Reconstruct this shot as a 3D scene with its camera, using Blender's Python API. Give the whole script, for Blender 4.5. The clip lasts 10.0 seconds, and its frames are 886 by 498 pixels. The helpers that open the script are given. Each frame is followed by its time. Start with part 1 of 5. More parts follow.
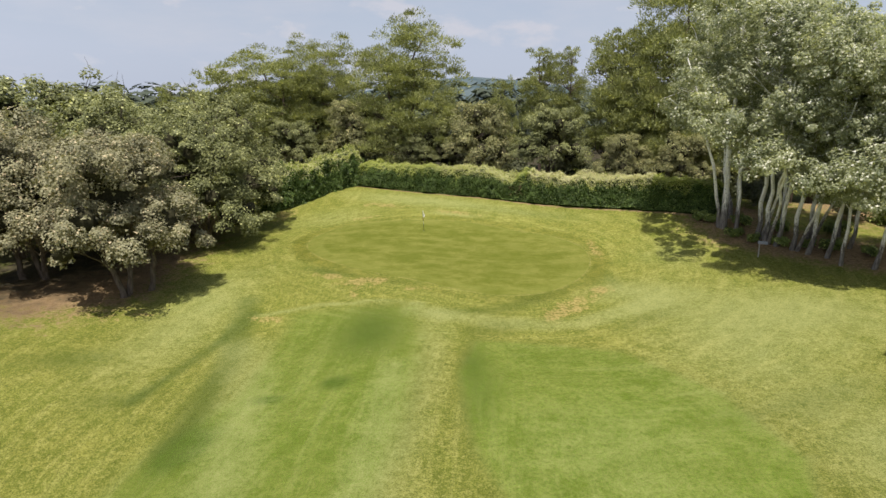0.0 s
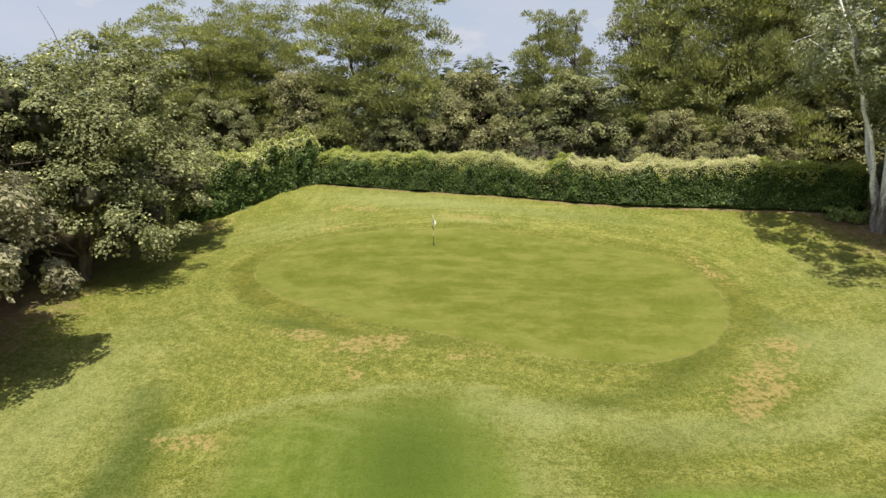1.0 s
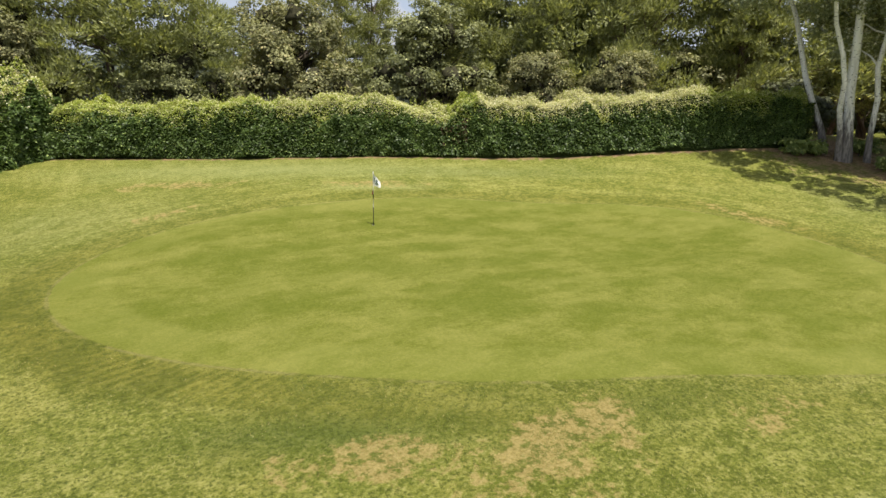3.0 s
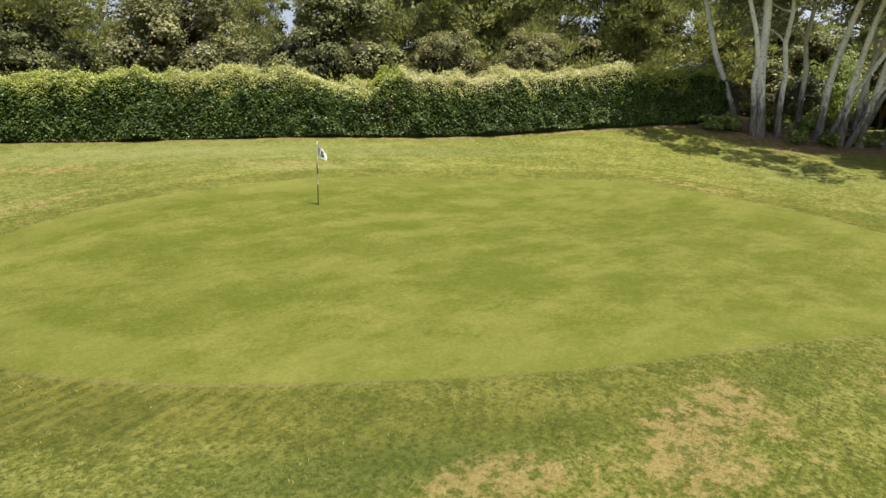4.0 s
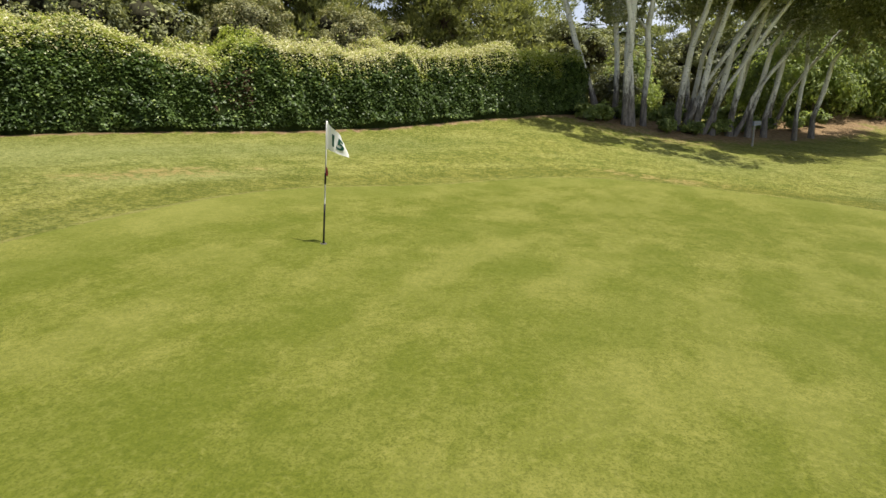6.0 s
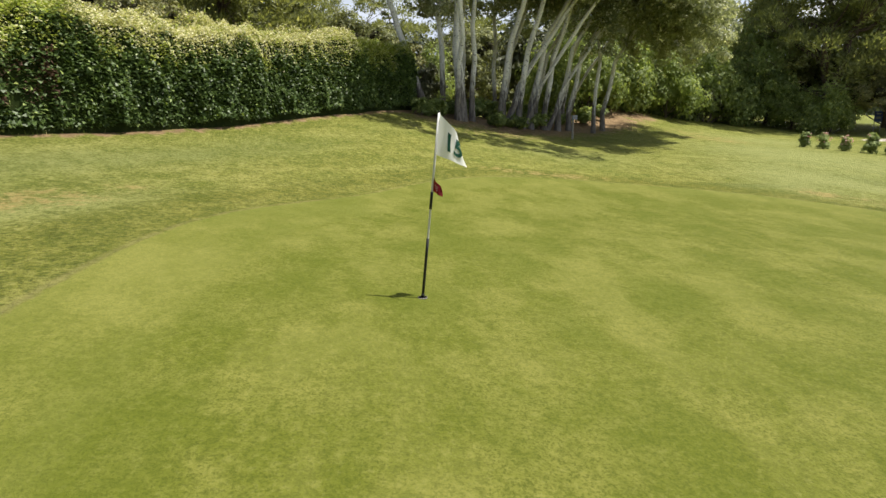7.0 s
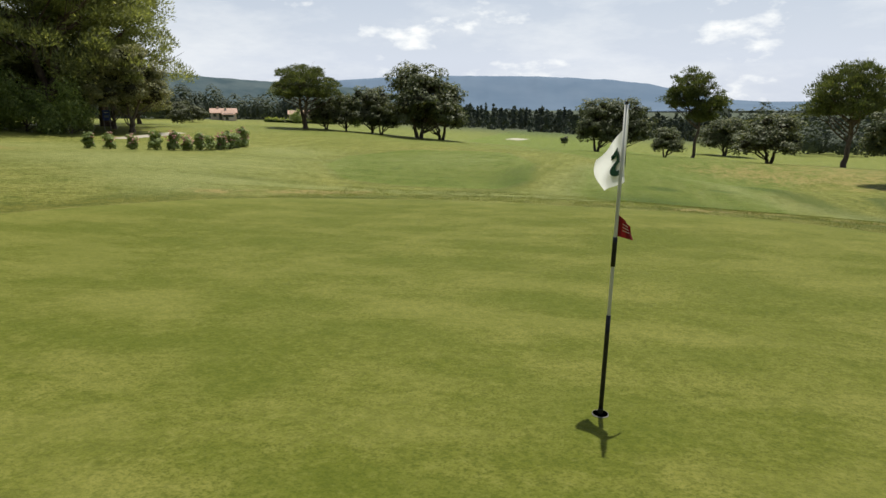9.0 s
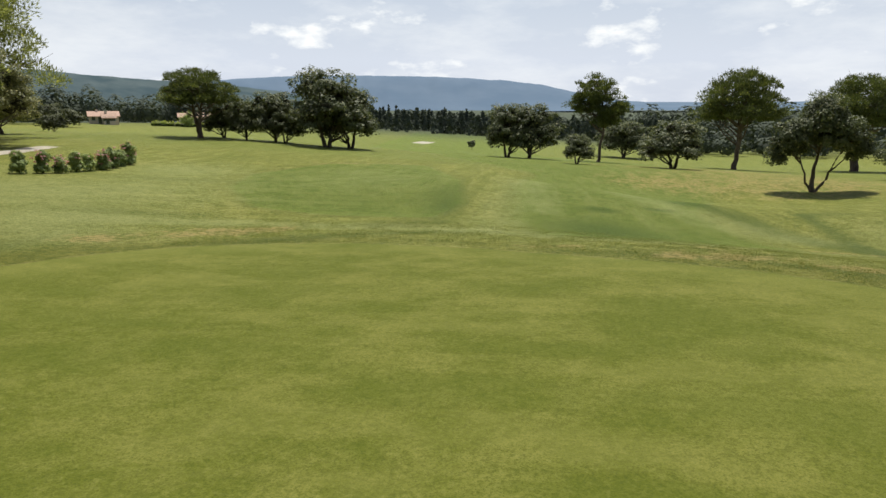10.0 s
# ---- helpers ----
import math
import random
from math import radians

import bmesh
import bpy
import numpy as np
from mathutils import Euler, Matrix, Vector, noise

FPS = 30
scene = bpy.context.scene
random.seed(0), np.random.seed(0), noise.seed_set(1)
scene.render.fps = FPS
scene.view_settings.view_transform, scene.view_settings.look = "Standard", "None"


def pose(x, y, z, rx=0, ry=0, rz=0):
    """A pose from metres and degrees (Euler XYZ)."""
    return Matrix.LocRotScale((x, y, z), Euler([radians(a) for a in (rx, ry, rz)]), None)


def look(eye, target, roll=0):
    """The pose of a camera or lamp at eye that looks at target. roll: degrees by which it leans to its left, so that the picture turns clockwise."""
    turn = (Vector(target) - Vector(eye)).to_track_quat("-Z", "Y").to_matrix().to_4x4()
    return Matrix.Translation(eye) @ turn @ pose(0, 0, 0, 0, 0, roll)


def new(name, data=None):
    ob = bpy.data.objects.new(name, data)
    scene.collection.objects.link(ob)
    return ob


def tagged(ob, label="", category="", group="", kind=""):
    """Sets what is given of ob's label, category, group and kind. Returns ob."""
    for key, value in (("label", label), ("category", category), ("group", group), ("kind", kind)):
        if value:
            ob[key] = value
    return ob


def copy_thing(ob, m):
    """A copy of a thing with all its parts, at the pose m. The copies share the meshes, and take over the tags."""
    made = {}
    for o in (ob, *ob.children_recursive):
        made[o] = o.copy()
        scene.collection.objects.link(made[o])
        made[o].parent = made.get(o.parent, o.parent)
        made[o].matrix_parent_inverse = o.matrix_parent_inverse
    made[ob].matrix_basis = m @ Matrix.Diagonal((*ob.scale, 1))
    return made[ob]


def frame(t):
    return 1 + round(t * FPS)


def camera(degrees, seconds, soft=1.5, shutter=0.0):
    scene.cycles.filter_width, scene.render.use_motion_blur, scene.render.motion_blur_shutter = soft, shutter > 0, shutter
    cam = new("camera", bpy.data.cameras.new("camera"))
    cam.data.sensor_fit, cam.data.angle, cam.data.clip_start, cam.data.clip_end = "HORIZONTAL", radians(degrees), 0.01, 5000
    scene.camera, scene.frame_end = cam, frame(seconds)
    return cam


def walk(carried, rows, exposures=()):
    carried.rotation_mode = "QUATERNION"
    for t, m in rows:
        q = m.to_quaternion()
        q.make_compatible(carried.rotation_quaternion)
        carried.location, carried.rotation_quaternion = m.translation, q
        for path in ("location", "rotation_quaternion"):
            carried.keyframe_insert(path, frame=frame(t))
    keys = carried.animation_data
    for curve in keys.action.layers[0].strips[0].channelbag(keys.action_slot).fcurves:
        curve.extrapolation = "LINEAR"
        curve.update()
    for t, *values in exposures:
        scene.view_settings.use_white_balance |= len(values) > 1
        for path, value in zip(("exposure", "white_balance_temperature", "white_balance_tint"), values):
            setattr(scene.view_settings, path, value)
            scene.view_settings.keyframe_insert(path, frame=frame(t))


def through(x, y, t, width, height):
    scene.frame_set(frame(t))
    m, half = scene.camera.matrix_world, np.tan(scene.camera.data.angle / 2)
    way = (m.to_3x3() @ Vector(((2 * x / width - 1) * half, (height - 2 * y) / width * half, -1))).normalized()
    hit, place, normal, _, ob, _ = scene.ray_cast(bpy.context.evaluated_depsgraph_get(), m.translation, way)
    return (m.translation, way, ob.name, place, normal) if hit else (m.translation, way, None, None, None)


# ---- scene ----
cam = camera(72.07, 10.0)
# seconds, eye x y z, yaw, pitch, roll
PATH = [
    (0, 3.385, 4.929, 13.077, 3.55, -13.99, 0.04),
    (0.5, 0.191, 15.950, 11.075, 1.81, -13.84, -0.03),
    (1, -3.486, 25.165, 9.259, -2.67, -13.48, -0.03),
    (1.5, -7.103, 32.397, 7.790, -7.87, -13.23, -0.23),
    (2, -9.631, 37.527, 6.721, -14.64, -13.44, -0.20),
    (2.5, -11.207, 40.904, 5.569, -23.05, -13.52, -0.09),
    (3, -11.958, 43.053, 4.670, -30.87, -13.49, 0.06),
    (3.2, -12.147, 43.732, 4.350, -33.35, -13.54, 0.08),
    (4.5, -12.935, 49.756, 2.893, -48.22, -13.32, 0.02),
    (5, -12.655, 52.927, 2.590, -54.25, -13.11, -0.11),
    (5.2, -12.507, 54.174, 2.526, -57.25, -13.09, -0.24),
    (6.3, -10.761, 60.813, 2.289, -75.49, -13.04, -0.02),
    (6.5, -10.335, 62.025, 2.255, -79.96, -13.06, -0.01),
    (7, -9.084, 64.847, 2.202, -94.08, -13.21, -0.07),
    (7.5, -7.164, 67.134, 2.138, -112.04, -13.19, -0.16),
    (8, -5.147, 68.422, 2.103, -130.58, -13.13, -0.07),
    (8.5, -3.499, 68.845, 2.103, -147.45, -13.15, -0.06),
    (9, -2.302, 68.649, 2.122, -163.65, -13.19, 0.05),
    (9.2, -1.874, 68.403, 2.132, -167.89, -13.23, 0.13),
    (9.5, -1.296, 67.726, 2.219, -170.98, -13.21, 0.03),
    (9.6, -1.091, 67.394, 2.320, -171.70, -13.21, 0.08),
    (10, -0.342, 65.830, 2.940, -172.83, -13.21, 0.03),
]
walk(cam, [(t, pose(x, y, z, 90 + pitch, roll, yaw)) for t, x, y, z, yaw, pitch, roll in PATH], [(0, 0.54, 6500, 11), (1, 0.65, 6500, 10), (2, 0.73, 6500, 10), (5, 0.69, 6500, 10), (6.5, 0.72, 6500, 9), (7.2, 0.62, 6500, 8), (7.6, 0.45, 6500, 7), (8.0, 0.27, 6500, 6), (8.5, 0.19, 6500, 5), (9, 0.14, 6500, 5), (10, 0.16, 6500, 5)])

# ---- world and light ----
SUN_UP = radians(68)
world = bpy.data.worlds.new("sky")
scene.world = world
world.use_nodes = True
wn, wl = world.node_tree.nodes, world.node_tree.links
wn.clear()
w_out = wn.new("ShaderNodeOutputWorld")
w_bg = wn.new("ShaderNodeBackground")
w_sky = wn.new("ShaderNodeTexSky")
w_sky.sky_type = "NISHITA"
w_sky.sun_disc = False
w_sky.sun_elevation, w_sky.sun_rotation = SUN_UP, math.pi
w_sky.air_density, w_sky.dust_density, w_sky.ozone_density = 1.0, 2.2, 1.0
w_bg.inputs["Strength"].default_value = 0.08
# fair-weather clouds low over the horizon; the haze is brighter under the sun
w_co = wn.new("ShaderNodeTexCoord")
w_sep = wn.new("ShaderNodeSeparateXYZ")
w_map = wn.new("ShaderNodeMapping")
w_map.inputs["Scale"].default_value = (1.0, 1.0, 2.2)
w_map.inputs["Location"].default_value = (0.35, 0.1, 0.0)
w_noise = wn.new("ShaderNodeTexNoise")
w_noise.inputs["Scale"].default_value = 9.5
w_noise.inputs["Detail"].default_value = 8.0
w_noise.inputs["Roughness"].default_value = 0.55
w_ramp = wn.new("ShaderNodeValToRGB")
w_ramp.color_ramp.elements[0].position, w_ramp.color_ramp.elements[0].color = 0.545, (0, 0, 0, 1)
w_ramp.color_ramp.elements[1].position, w_ramp.color_ramp.elements[1].color = 0.66, (0.9, 0.9, 0.9, 1)
w_mix = wn.new("ShaderNodeMix")
w_mix.data_type = "RGBA"
w_side = wn.new("ShaderNodeMix")
w_side.data_type = "RGBA"
w_side.inputs[6].default_value = (8.3, 8.7, 10.2, 1)
w_side.inputs[7].default_value = (4.5, 5.0, 6.1, 1)
w_cloud = wn.new("ShaderNodeMix")
w_cloud.data_type = "RGBA"
w_cloud.inputs[6].default_value = (12.4, 12.2, 12.3, 1)
w_cloud.inputs[7].default_value = (5.3, 5.4, 6.0, 1)
w_dir = wn.new("ShaderNodeMapRange")
w_dir.inputs["From Min"].default_value, w_dir.inputs["From Max"].default_value = -0.9, 0.9
w_haze = wn.new("ShaderNodeMix")
w_haze.data_type = "RGBA"
w_hz = wn.new("ShaderNodeMapRange")
w_hz.inputs["From Min"].default_value, w_hz.inputs["From Max"].default_value = 0.07, 0.40
w_hz.inputs["To Min"].default_value, w_hz.inputs["To Max"].default_value = 0.9, 0.0
wl.new(w_co.outputs["Generated"], w_sep.inputs[0])
wl.new(w_co.outputs["Generated"], w_map.inputs[0])
wl.new(w_map.outputs[0], w_noise.inputs["Vector"])
wl.new(w_noise.outputs["Fac"], w_ramp.inputs[0])
wl.new(w_sep.outputs["Y"], w_dir.inputs["Value"])
wl.new(w_dir.outputs[0], w_side.inputs[0])
wl.new(w_dir.outputs[0], w_cloud.inputs[0])
wl.new(w_sep.outputs["Z"], w_hz.inputs["Value"])
wl.new(w_hz.outputs[0], w_haze.inputs[0])
wl.new(w_sky.outputs[0], w_haze.inputs[6])
wl.new(w_side.outputs[2], w_haze.inputs[7])
wl.new(w_haze.outputs[2], w_mix.inputs[6])
wl.new(w_cloud.outputs[2], w_mix.inputs[7])
# a thin torn veil behind the heaped clouds
w_map2 = wn.new("ShaderNodeMapping")
w_map2.inputs["Scale"].default_value = (1.0, 1.0, 3.4)
w_map2.inputs["Location"].default_value = (1.7, 0.6, 0.2)
w_noise2 = wn.new("ShaderNodeTexNoise")
w_noise2.inputs["Scale"].default_value = 3.6
w_noise2.inputs["Detail"].default_value = 9.0
w_noise2.inputs["Roughness"].default_value = 0.62
w_veil = wn.new("ShaderNodeMapRange")
w_veil.inputs["From Min"].default_value, w_veil.inputs["From Max"].default_value = 0.44, 0.66
w_veil.inputs["To Max"].default_value = 0.42
w_most = wn.new("ShaderNodeMath")
w_most.operation = "MAXIMUM"
wl.new(w_co.outputs["Generated"], w_map2.inputs[0])
wl.new(w_map2.outputs[0], w_noise2.inputs["Vector"])
wl.new(w_noise2.outputs["Fac"], w_veil.inputs["Value"])
wl.new(w_veil.outputs[0], w_most.inputs[0])
wl.new(w_ramp.outputs[0], w_most.inputs[1])
wl.new(w_most.outputs[0], w_mix.inputs[0])
wl.new(w_mix.outputs[2], w_bg.inputs["Color"])
wl.new(w_bg.outputs[0], w_out.inputs[0])

sun = new("sun", bpy.data.lights.new("sun", "SUN"))
sun.data.energy, sun.data.angle, sun.data.color = 4.7, radians(0.53), (1.0, 0.95, 0.87)
sun.matrix_world = look((0, -100 * math.cos(SUN_UP), 100 * math.sin(SUN_UP)), (0, 0, 0))


# ---- materials ----
def material(name, rough=0.7, metal=0.0, spec=0.3):
    """A node material: its tree, its Principled shader."""
    m = bpy.data.materials.new(name)
    m.use_nodes = True
    b = m.node_tree.nodes["Principled BSDF"]
    b.inputs["Roughness"].default_value, b.inputs["Metallic"].default_value = rough, metal
    b.inputs["Specular IOR Level"].default_value = spec
    return m, m.node_tree, b


def rgba(c):
    return (c[0], c[1], c[2], 1)


def n_noise(tree, scale, detail=3.0, rough=0.55, coords=None, stretch=None):
    n = tree.nodes.new("ShaderNodeTexNoise")
    n.inputs["Scale"].default_value, n.inputs["Detail"].default_value, n.inputs["Roughness"].default_value = scale, detail, rough
    if coords is None:
        coords = tree.nodes.new("ShaderNodeNewGeometry").outputs["Position"]
    if stretch:
        mp = tree.nodes.new("ShaderNodeMapping")
        mp.inputs["Rotation"].default_value = (0, 0, radians(stretch[0]))
        mp.inputs["Scale"].default_value = stretch[1]
        tree.links.new(coords, mp.inputs[0])
        coords = mp.outputs[0]
    tree.links.new(coords, n.inputs["Vector"])
    return n.outputs["Fac"]


def n_range(tree, value, a, b, c=0.0, d=1.0):
    n = tree.nodes.new("ShaderNodeMapRange")
    for key, v in (("From Min", a), ("From Max", b), ("To Min", c), ("To Max", d)):
        n.inputs[key].default_value = v
    tree.links.new(value, n.inputs["Value"])
    return n.outputs[0]


def n_mix(tree, fac, a, b, blend="MIX"):
    n = tree.nodes.new("ShaderNodeMix")
    n.data_type, n.blend_type = "RGBA", blend
    for slot, v in ((0, fac), (6, a), (7, b)):
        if isinstance(v, bpy.types.NodeSocket):
            tree.links.new(v, n.inputs[slot])
        else:
            n.inputs[slot].default_value = v if slot == 0 else rgba(v)
    return n.outputs[2]


def n_math(tree, op, a, b):
    n = tree.nodes.new("ShaderNodeMath")
    n.operation = op
    for slot, v in ((0, a), (1, b)):
        if isinstance(v, bpy.types.NodeSocket):
            tree.links.new(v, n.inputs[slot])
        else:
            n.inputs[slot].default_value = v
    return n.outputs[0]


def n_attr(tree, name):
    n = tree.nodes.new("ShaderNodeAttribute")
    n.attribute_name = name
    return n.outputs["Fac"]


def n_bump(tree, shader, height, strength, distance):
    n = tree.nodes.new("ShaderNodeBump")
    n.inputs["Strength"].default_value, n.inputs["Distance"].default_value = strength, distance
    tree.links.new(height, n.inputs["Height"])
    tree.links.new(n.outputs[0], shader.inputs["Normal"])


def leaf_material(name, dark, light, tip=None, tip_share=0.0, through=0.3, rough=0.55, patch=0.35, cut=0.0, glow=(1.2, 1.2, 0.65)):
    """Leaves that vary leaf by leaf and in patches, and let some light through. cut: grain to the metre within a spray."""
    m, tree, b = material(name, rough, 0.0, 0.3)
    isl = tree.nodes.new("ShaderNodeNewGeometry").outputs["Random Per Island"]
    big = n_range(tree, n_noise(tree, patch, 3.0), 0.35, 0.65)
    fac = n_math(tree, "ADD", n_math(tree, "MULTIPLY", isl, 0.5), n_math(tree, "MULTIPLY", big, 0.5))
    if cut:
        grain = n_noise(tree, cut, 3.0, 0.65)
        fac = n_math(tree, "ADD", n_math(tree, "MULTIPLY", fac, 0.65), n_range(tree, grain, 0.50, 0.66, 0.0, 0.35))
    col = n_mix(tree, fac, dark, light)
    if tip:
        pick = n_range(tree, isl, 1.0 - tip_share - 0.02, 1.0 - tip_share)
        col = n_mix(tree, pick, col, tip)
    tree.links.new(col, b.inputs["Base Color"])
    t = tree.nodes.new("ShaderNodeBsdfTranslucent")
    tree.links.new(n_mix(tree, 1.0, col, glow, "MULTIPLY"), t.inputs["Color"])
    mix = tree.nodes.new("ShaderNodeMixShader")
    mix.inputs[0].default_value = through
    out = tree.nodes["Material Output"]
    tree.links.new(b.outputs[0], mix.inputs[1])
    tree.links.new(t.outputs[0], mix.inputs[2])
    last = mix.outputs[0]
    tree.links.new(last, out.inputs["Surface"])
    return m


def bark_material(name, a, b_col, scale, dark=None):
    m, tree, b = material(name, 0.85, 0.0, 0.2)
    n1 = n_noise(tree, scale, 5.0, 0.6, stretch=(0, (1, 1, 0.3)))
    col = n_mix(tree, n_range(tree, n1, 0.35, 0.65), a, b_col)
    if dark:
        n2 = n_noise(tree, scale * 2.2, 3.0, 0.6, stretch=(0, (1, 1, 2.2)))
        col = n_mix(tree, n_range(tree, n2, 0.56, 0.63), col, dark)
    tree.links.new(col, b.inputs["Base Color"])
    n_bump(tree, b, n1, 0.6, 0.03)
    return m


def plain_material(name, a, b_col, scale=6.0, rough=0.6, metal=0.0, spec=0.3, bump=0.0):
    m, tree, b = material(name, rough, metal, spec)
    n1 = n_noise(tree, scale, 4.0)
    tree.links.new(n_mix(tree, n_range(tree, n1, 0.35, 0.65), a, b_col), b.inputs["Base Color"])
    if bump:
        n_bump(tree, b, n1, 0.5, bump)
    return m


OAK_GREY = leaf_material("holm_oak_leaf", (0.097, 0.097, 0.053), (0.489, 0.458, 0.274), (0.563, 0.464, 0.297), 0.06, 0.30, cut=9.0)
OAK_GREEN = leaf_material("broad_leaf", (0.067, 0.081, 0.033), (0.389, 0.400, 0.172), (0.517, 0.517, 0.223), 0.05, 0.32, cut=9.0)
OAK_DARK = leaf_material("dark_oak_leaf", (0.090, 0.095, 0.041), (0.406, 0.400, 0.171), (0.514, 0.447, 0.218), 0.05, 0.30, cut=9.0)
PINE_LEAF = leaf_material("pine_needles", (0.087, 0.104, 0.040), (0.453, 0.474, 0.184), (0.576, 0.561, 0.222), 0.02, 0.40, cut=6.0)
POPLAR_LEAF = leaf_material("poplar_leaf", (0.112, 0.139, 0.079), (0.580, 0.595, 0.381), (0.764, 0.749, 0.658), 0.10, 0.50, cut=8.0)
# leaf colours darkened for the shaded side of trees seen against the sun
PARK_OAK = leaf_material("park_oak_leaf_backlit", (0.044, 0.055, 0.026), (0.191, 0.215, 0.092), (0.276, 0.261, 0.131), 0.05, 0.3, cut=10.0)
PARK_PINE = leaf_material("park_pine_needles_backlit", (0.048, 0.064, 0.025), (0.185, 0.213, 0.074), (0.265, 0.265, 0.094), 0.06, 0.3, cut=10.0)
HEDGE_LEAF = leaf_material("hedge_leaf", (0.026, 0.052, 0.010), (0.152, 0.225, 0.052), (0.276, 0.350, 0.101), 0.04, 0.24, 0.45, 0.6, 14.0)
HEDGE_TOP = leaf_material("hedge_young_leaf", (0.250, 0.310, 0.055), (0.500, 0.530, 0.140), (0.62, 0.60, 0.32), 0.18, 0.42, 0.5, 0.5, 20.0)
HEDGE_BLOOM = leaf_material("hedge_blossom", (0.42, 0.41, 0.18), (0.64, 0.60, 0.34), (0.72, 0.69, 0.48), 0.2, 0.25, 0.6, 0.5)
# dark evergreen leaf; its tone also stands in for shade behind the hedge
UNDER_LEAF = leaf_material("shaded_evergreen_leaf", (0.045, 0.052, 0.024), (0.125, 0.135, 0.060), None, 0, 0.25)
SHRUB_LEAF = leaf_material("shrub_leaf", (0.101, 0.139, 0.042), (0.395, 0.477, 0.151), (0.553, 0.591, 0.211), 0.06, 0.46, cut=17.0)
ROSE_LEAF = leaf_material("oleander_leaf", (0.140, 0.191, 0.057), (0.372, 0.432, 0.153), None, 0, 0.3)
ROSE_BLOOM = leaf_material("oleander_bloom", (0.50, 0.20, 0.22), (0.75, 0.50, 0.48), None, 0, 0.2)
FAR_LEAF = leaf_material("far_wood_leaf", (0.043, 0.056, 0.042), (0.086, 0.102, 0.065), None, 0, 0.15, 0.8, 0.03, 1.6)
GRASS_BLADE = leaf_material("grass_blade", (0.085, 0.125, 0.020), (0.215, 0.250, 0.050), (0.42, 0.37, 0.15), 0.14, 0.3)
BARK = bark_material("grey_brown_bark", (0.072, 0.054, 0.040), (0.158, 0.130, 0.101), 5.0)
BARK_PINE = bark_material("pine_bark", (0.079, 0.054, 0.040), (0.173, 0.130, 0.101), 4.0)


def poplar_bark(name):
    """Pale bark with dark scars over a dark fissured foot that breaks up with height."""
    m, tree, b = material(name, 0.85, 0.0, 0.2)
    at = tree.nodes.new("ShaderNodeTexCoord").outputs["Object"]
    up = tree.nodes.new("ShaderNodeSeparateXYZ")
    tree.links.new(at, up.inputs[0])
    n1 = n_noise(tree, 3.0, 5.0, 0.6, stretch=(0, (1, 1, 0.3)))
    col = n_mix(tree, n_range(tree, n1, 0.35, 0.65), (0.64, 0.62, 0.57), (0.84, 0.82, 0.77))
    scar = n_noise(tree, 6.5, 3.0, 0.6, stretch=(0, (1, 1, 2.2)))
    col = n_mix(tree, n_range(tree, scar, 0.60, 0.65, 0.0, 0.85), col, (0.060, 0.052, 0.045))
    split = n_noise(tree, 9.0, 5.0, 0.7, stretch=(0, (1, 1, 0.18)))
    foot = n_mix(tree, n_range(tree, split, 0.40, 0.60), (0.050, 0.043, 0.036), (0.190, 0.165, 0.145))
    low = n_math(tree, "ADD", up.outputs["Z"], n_math(tree, "MULTIPLY", n_math(tree, "SUBTRACT", split, 0.5), 5.0))
    col = n_mix(tree, n_range(tree, low, 1.5, 2.9, 0.92, 0.0), col, foot)
    tree.links.new(col, b.inputs["Base Color"])
    n_bump(tree, b, split, 0.7, 0.04)
    return m


BARK_POPLAR = poplar_bark("white_poplar_bark")
WITHERED = leaf_material("withered_leaf", (0.075, 0.040, 0.024), (0.190, 0.110, 0.070), None, 0, 0.2, 0.7, 1.5)
# near-black colour that paints the shade in the gaps of the crowns
CROWN_CORE = plain_material("crown_gap_shade", (0.022, 0.021, 0.012), (0.050, 0.047, 0.025), 7.0, 0.95, 0, 0.1)
# near-black green that stands in for shade between the hedge's leaves
HEDGE_CORE = plain_material("hedge_shade", (0.013, 0.022, 0.005), (0.028, 0.040, 0.010), 5.0, 0.95, 0, 0.1)


# ---- ground ----
def ss(a, b, v):
    t = np.clip((v - a) / (b - a), 0, 1)
    return t * t * (3 - 2 * t)


SWELL_X = (-40, -30, -20, -10, 0, 10, 20, 30, 40, 50)
SWELL_Y = (20, 30, 40, 50, 60, 70, 80, 90)
SWELL = (
    (0, 0, 0, -1.37, 0, -0.62, -0.58, 0),
    (0, 0, 0, 0, 0, 0, 0.01, -0.2),
    (-1.11, 0, -0.28, -1.13, 0.03, -0.89, 0.11, 0.56),
    (-1.01, 0, -1.5, 0.38, -0.19, 0.41, 0.14, 1.14),
    (0, 0, -0.17, -0.14, -0.35, 0.34, 0.31, 0.66),
    (0, 0, -1.06, -0.39, -0.07, -0.46, 1.63, 0.17),
    (0, -0.58, 0.15, 0.16, -0.67, 1.63, 0.39, -0.25),
    (0, -0.05, 0.19, -0.56, 0.85, 1.5, -0.55, 0),
    (0, 0, -0.85, 1.07, -0.15, 1.02, 0, 0),
    (0, 0, 0.80, 2.06, -0.65, 0.91, 0, 0),
)


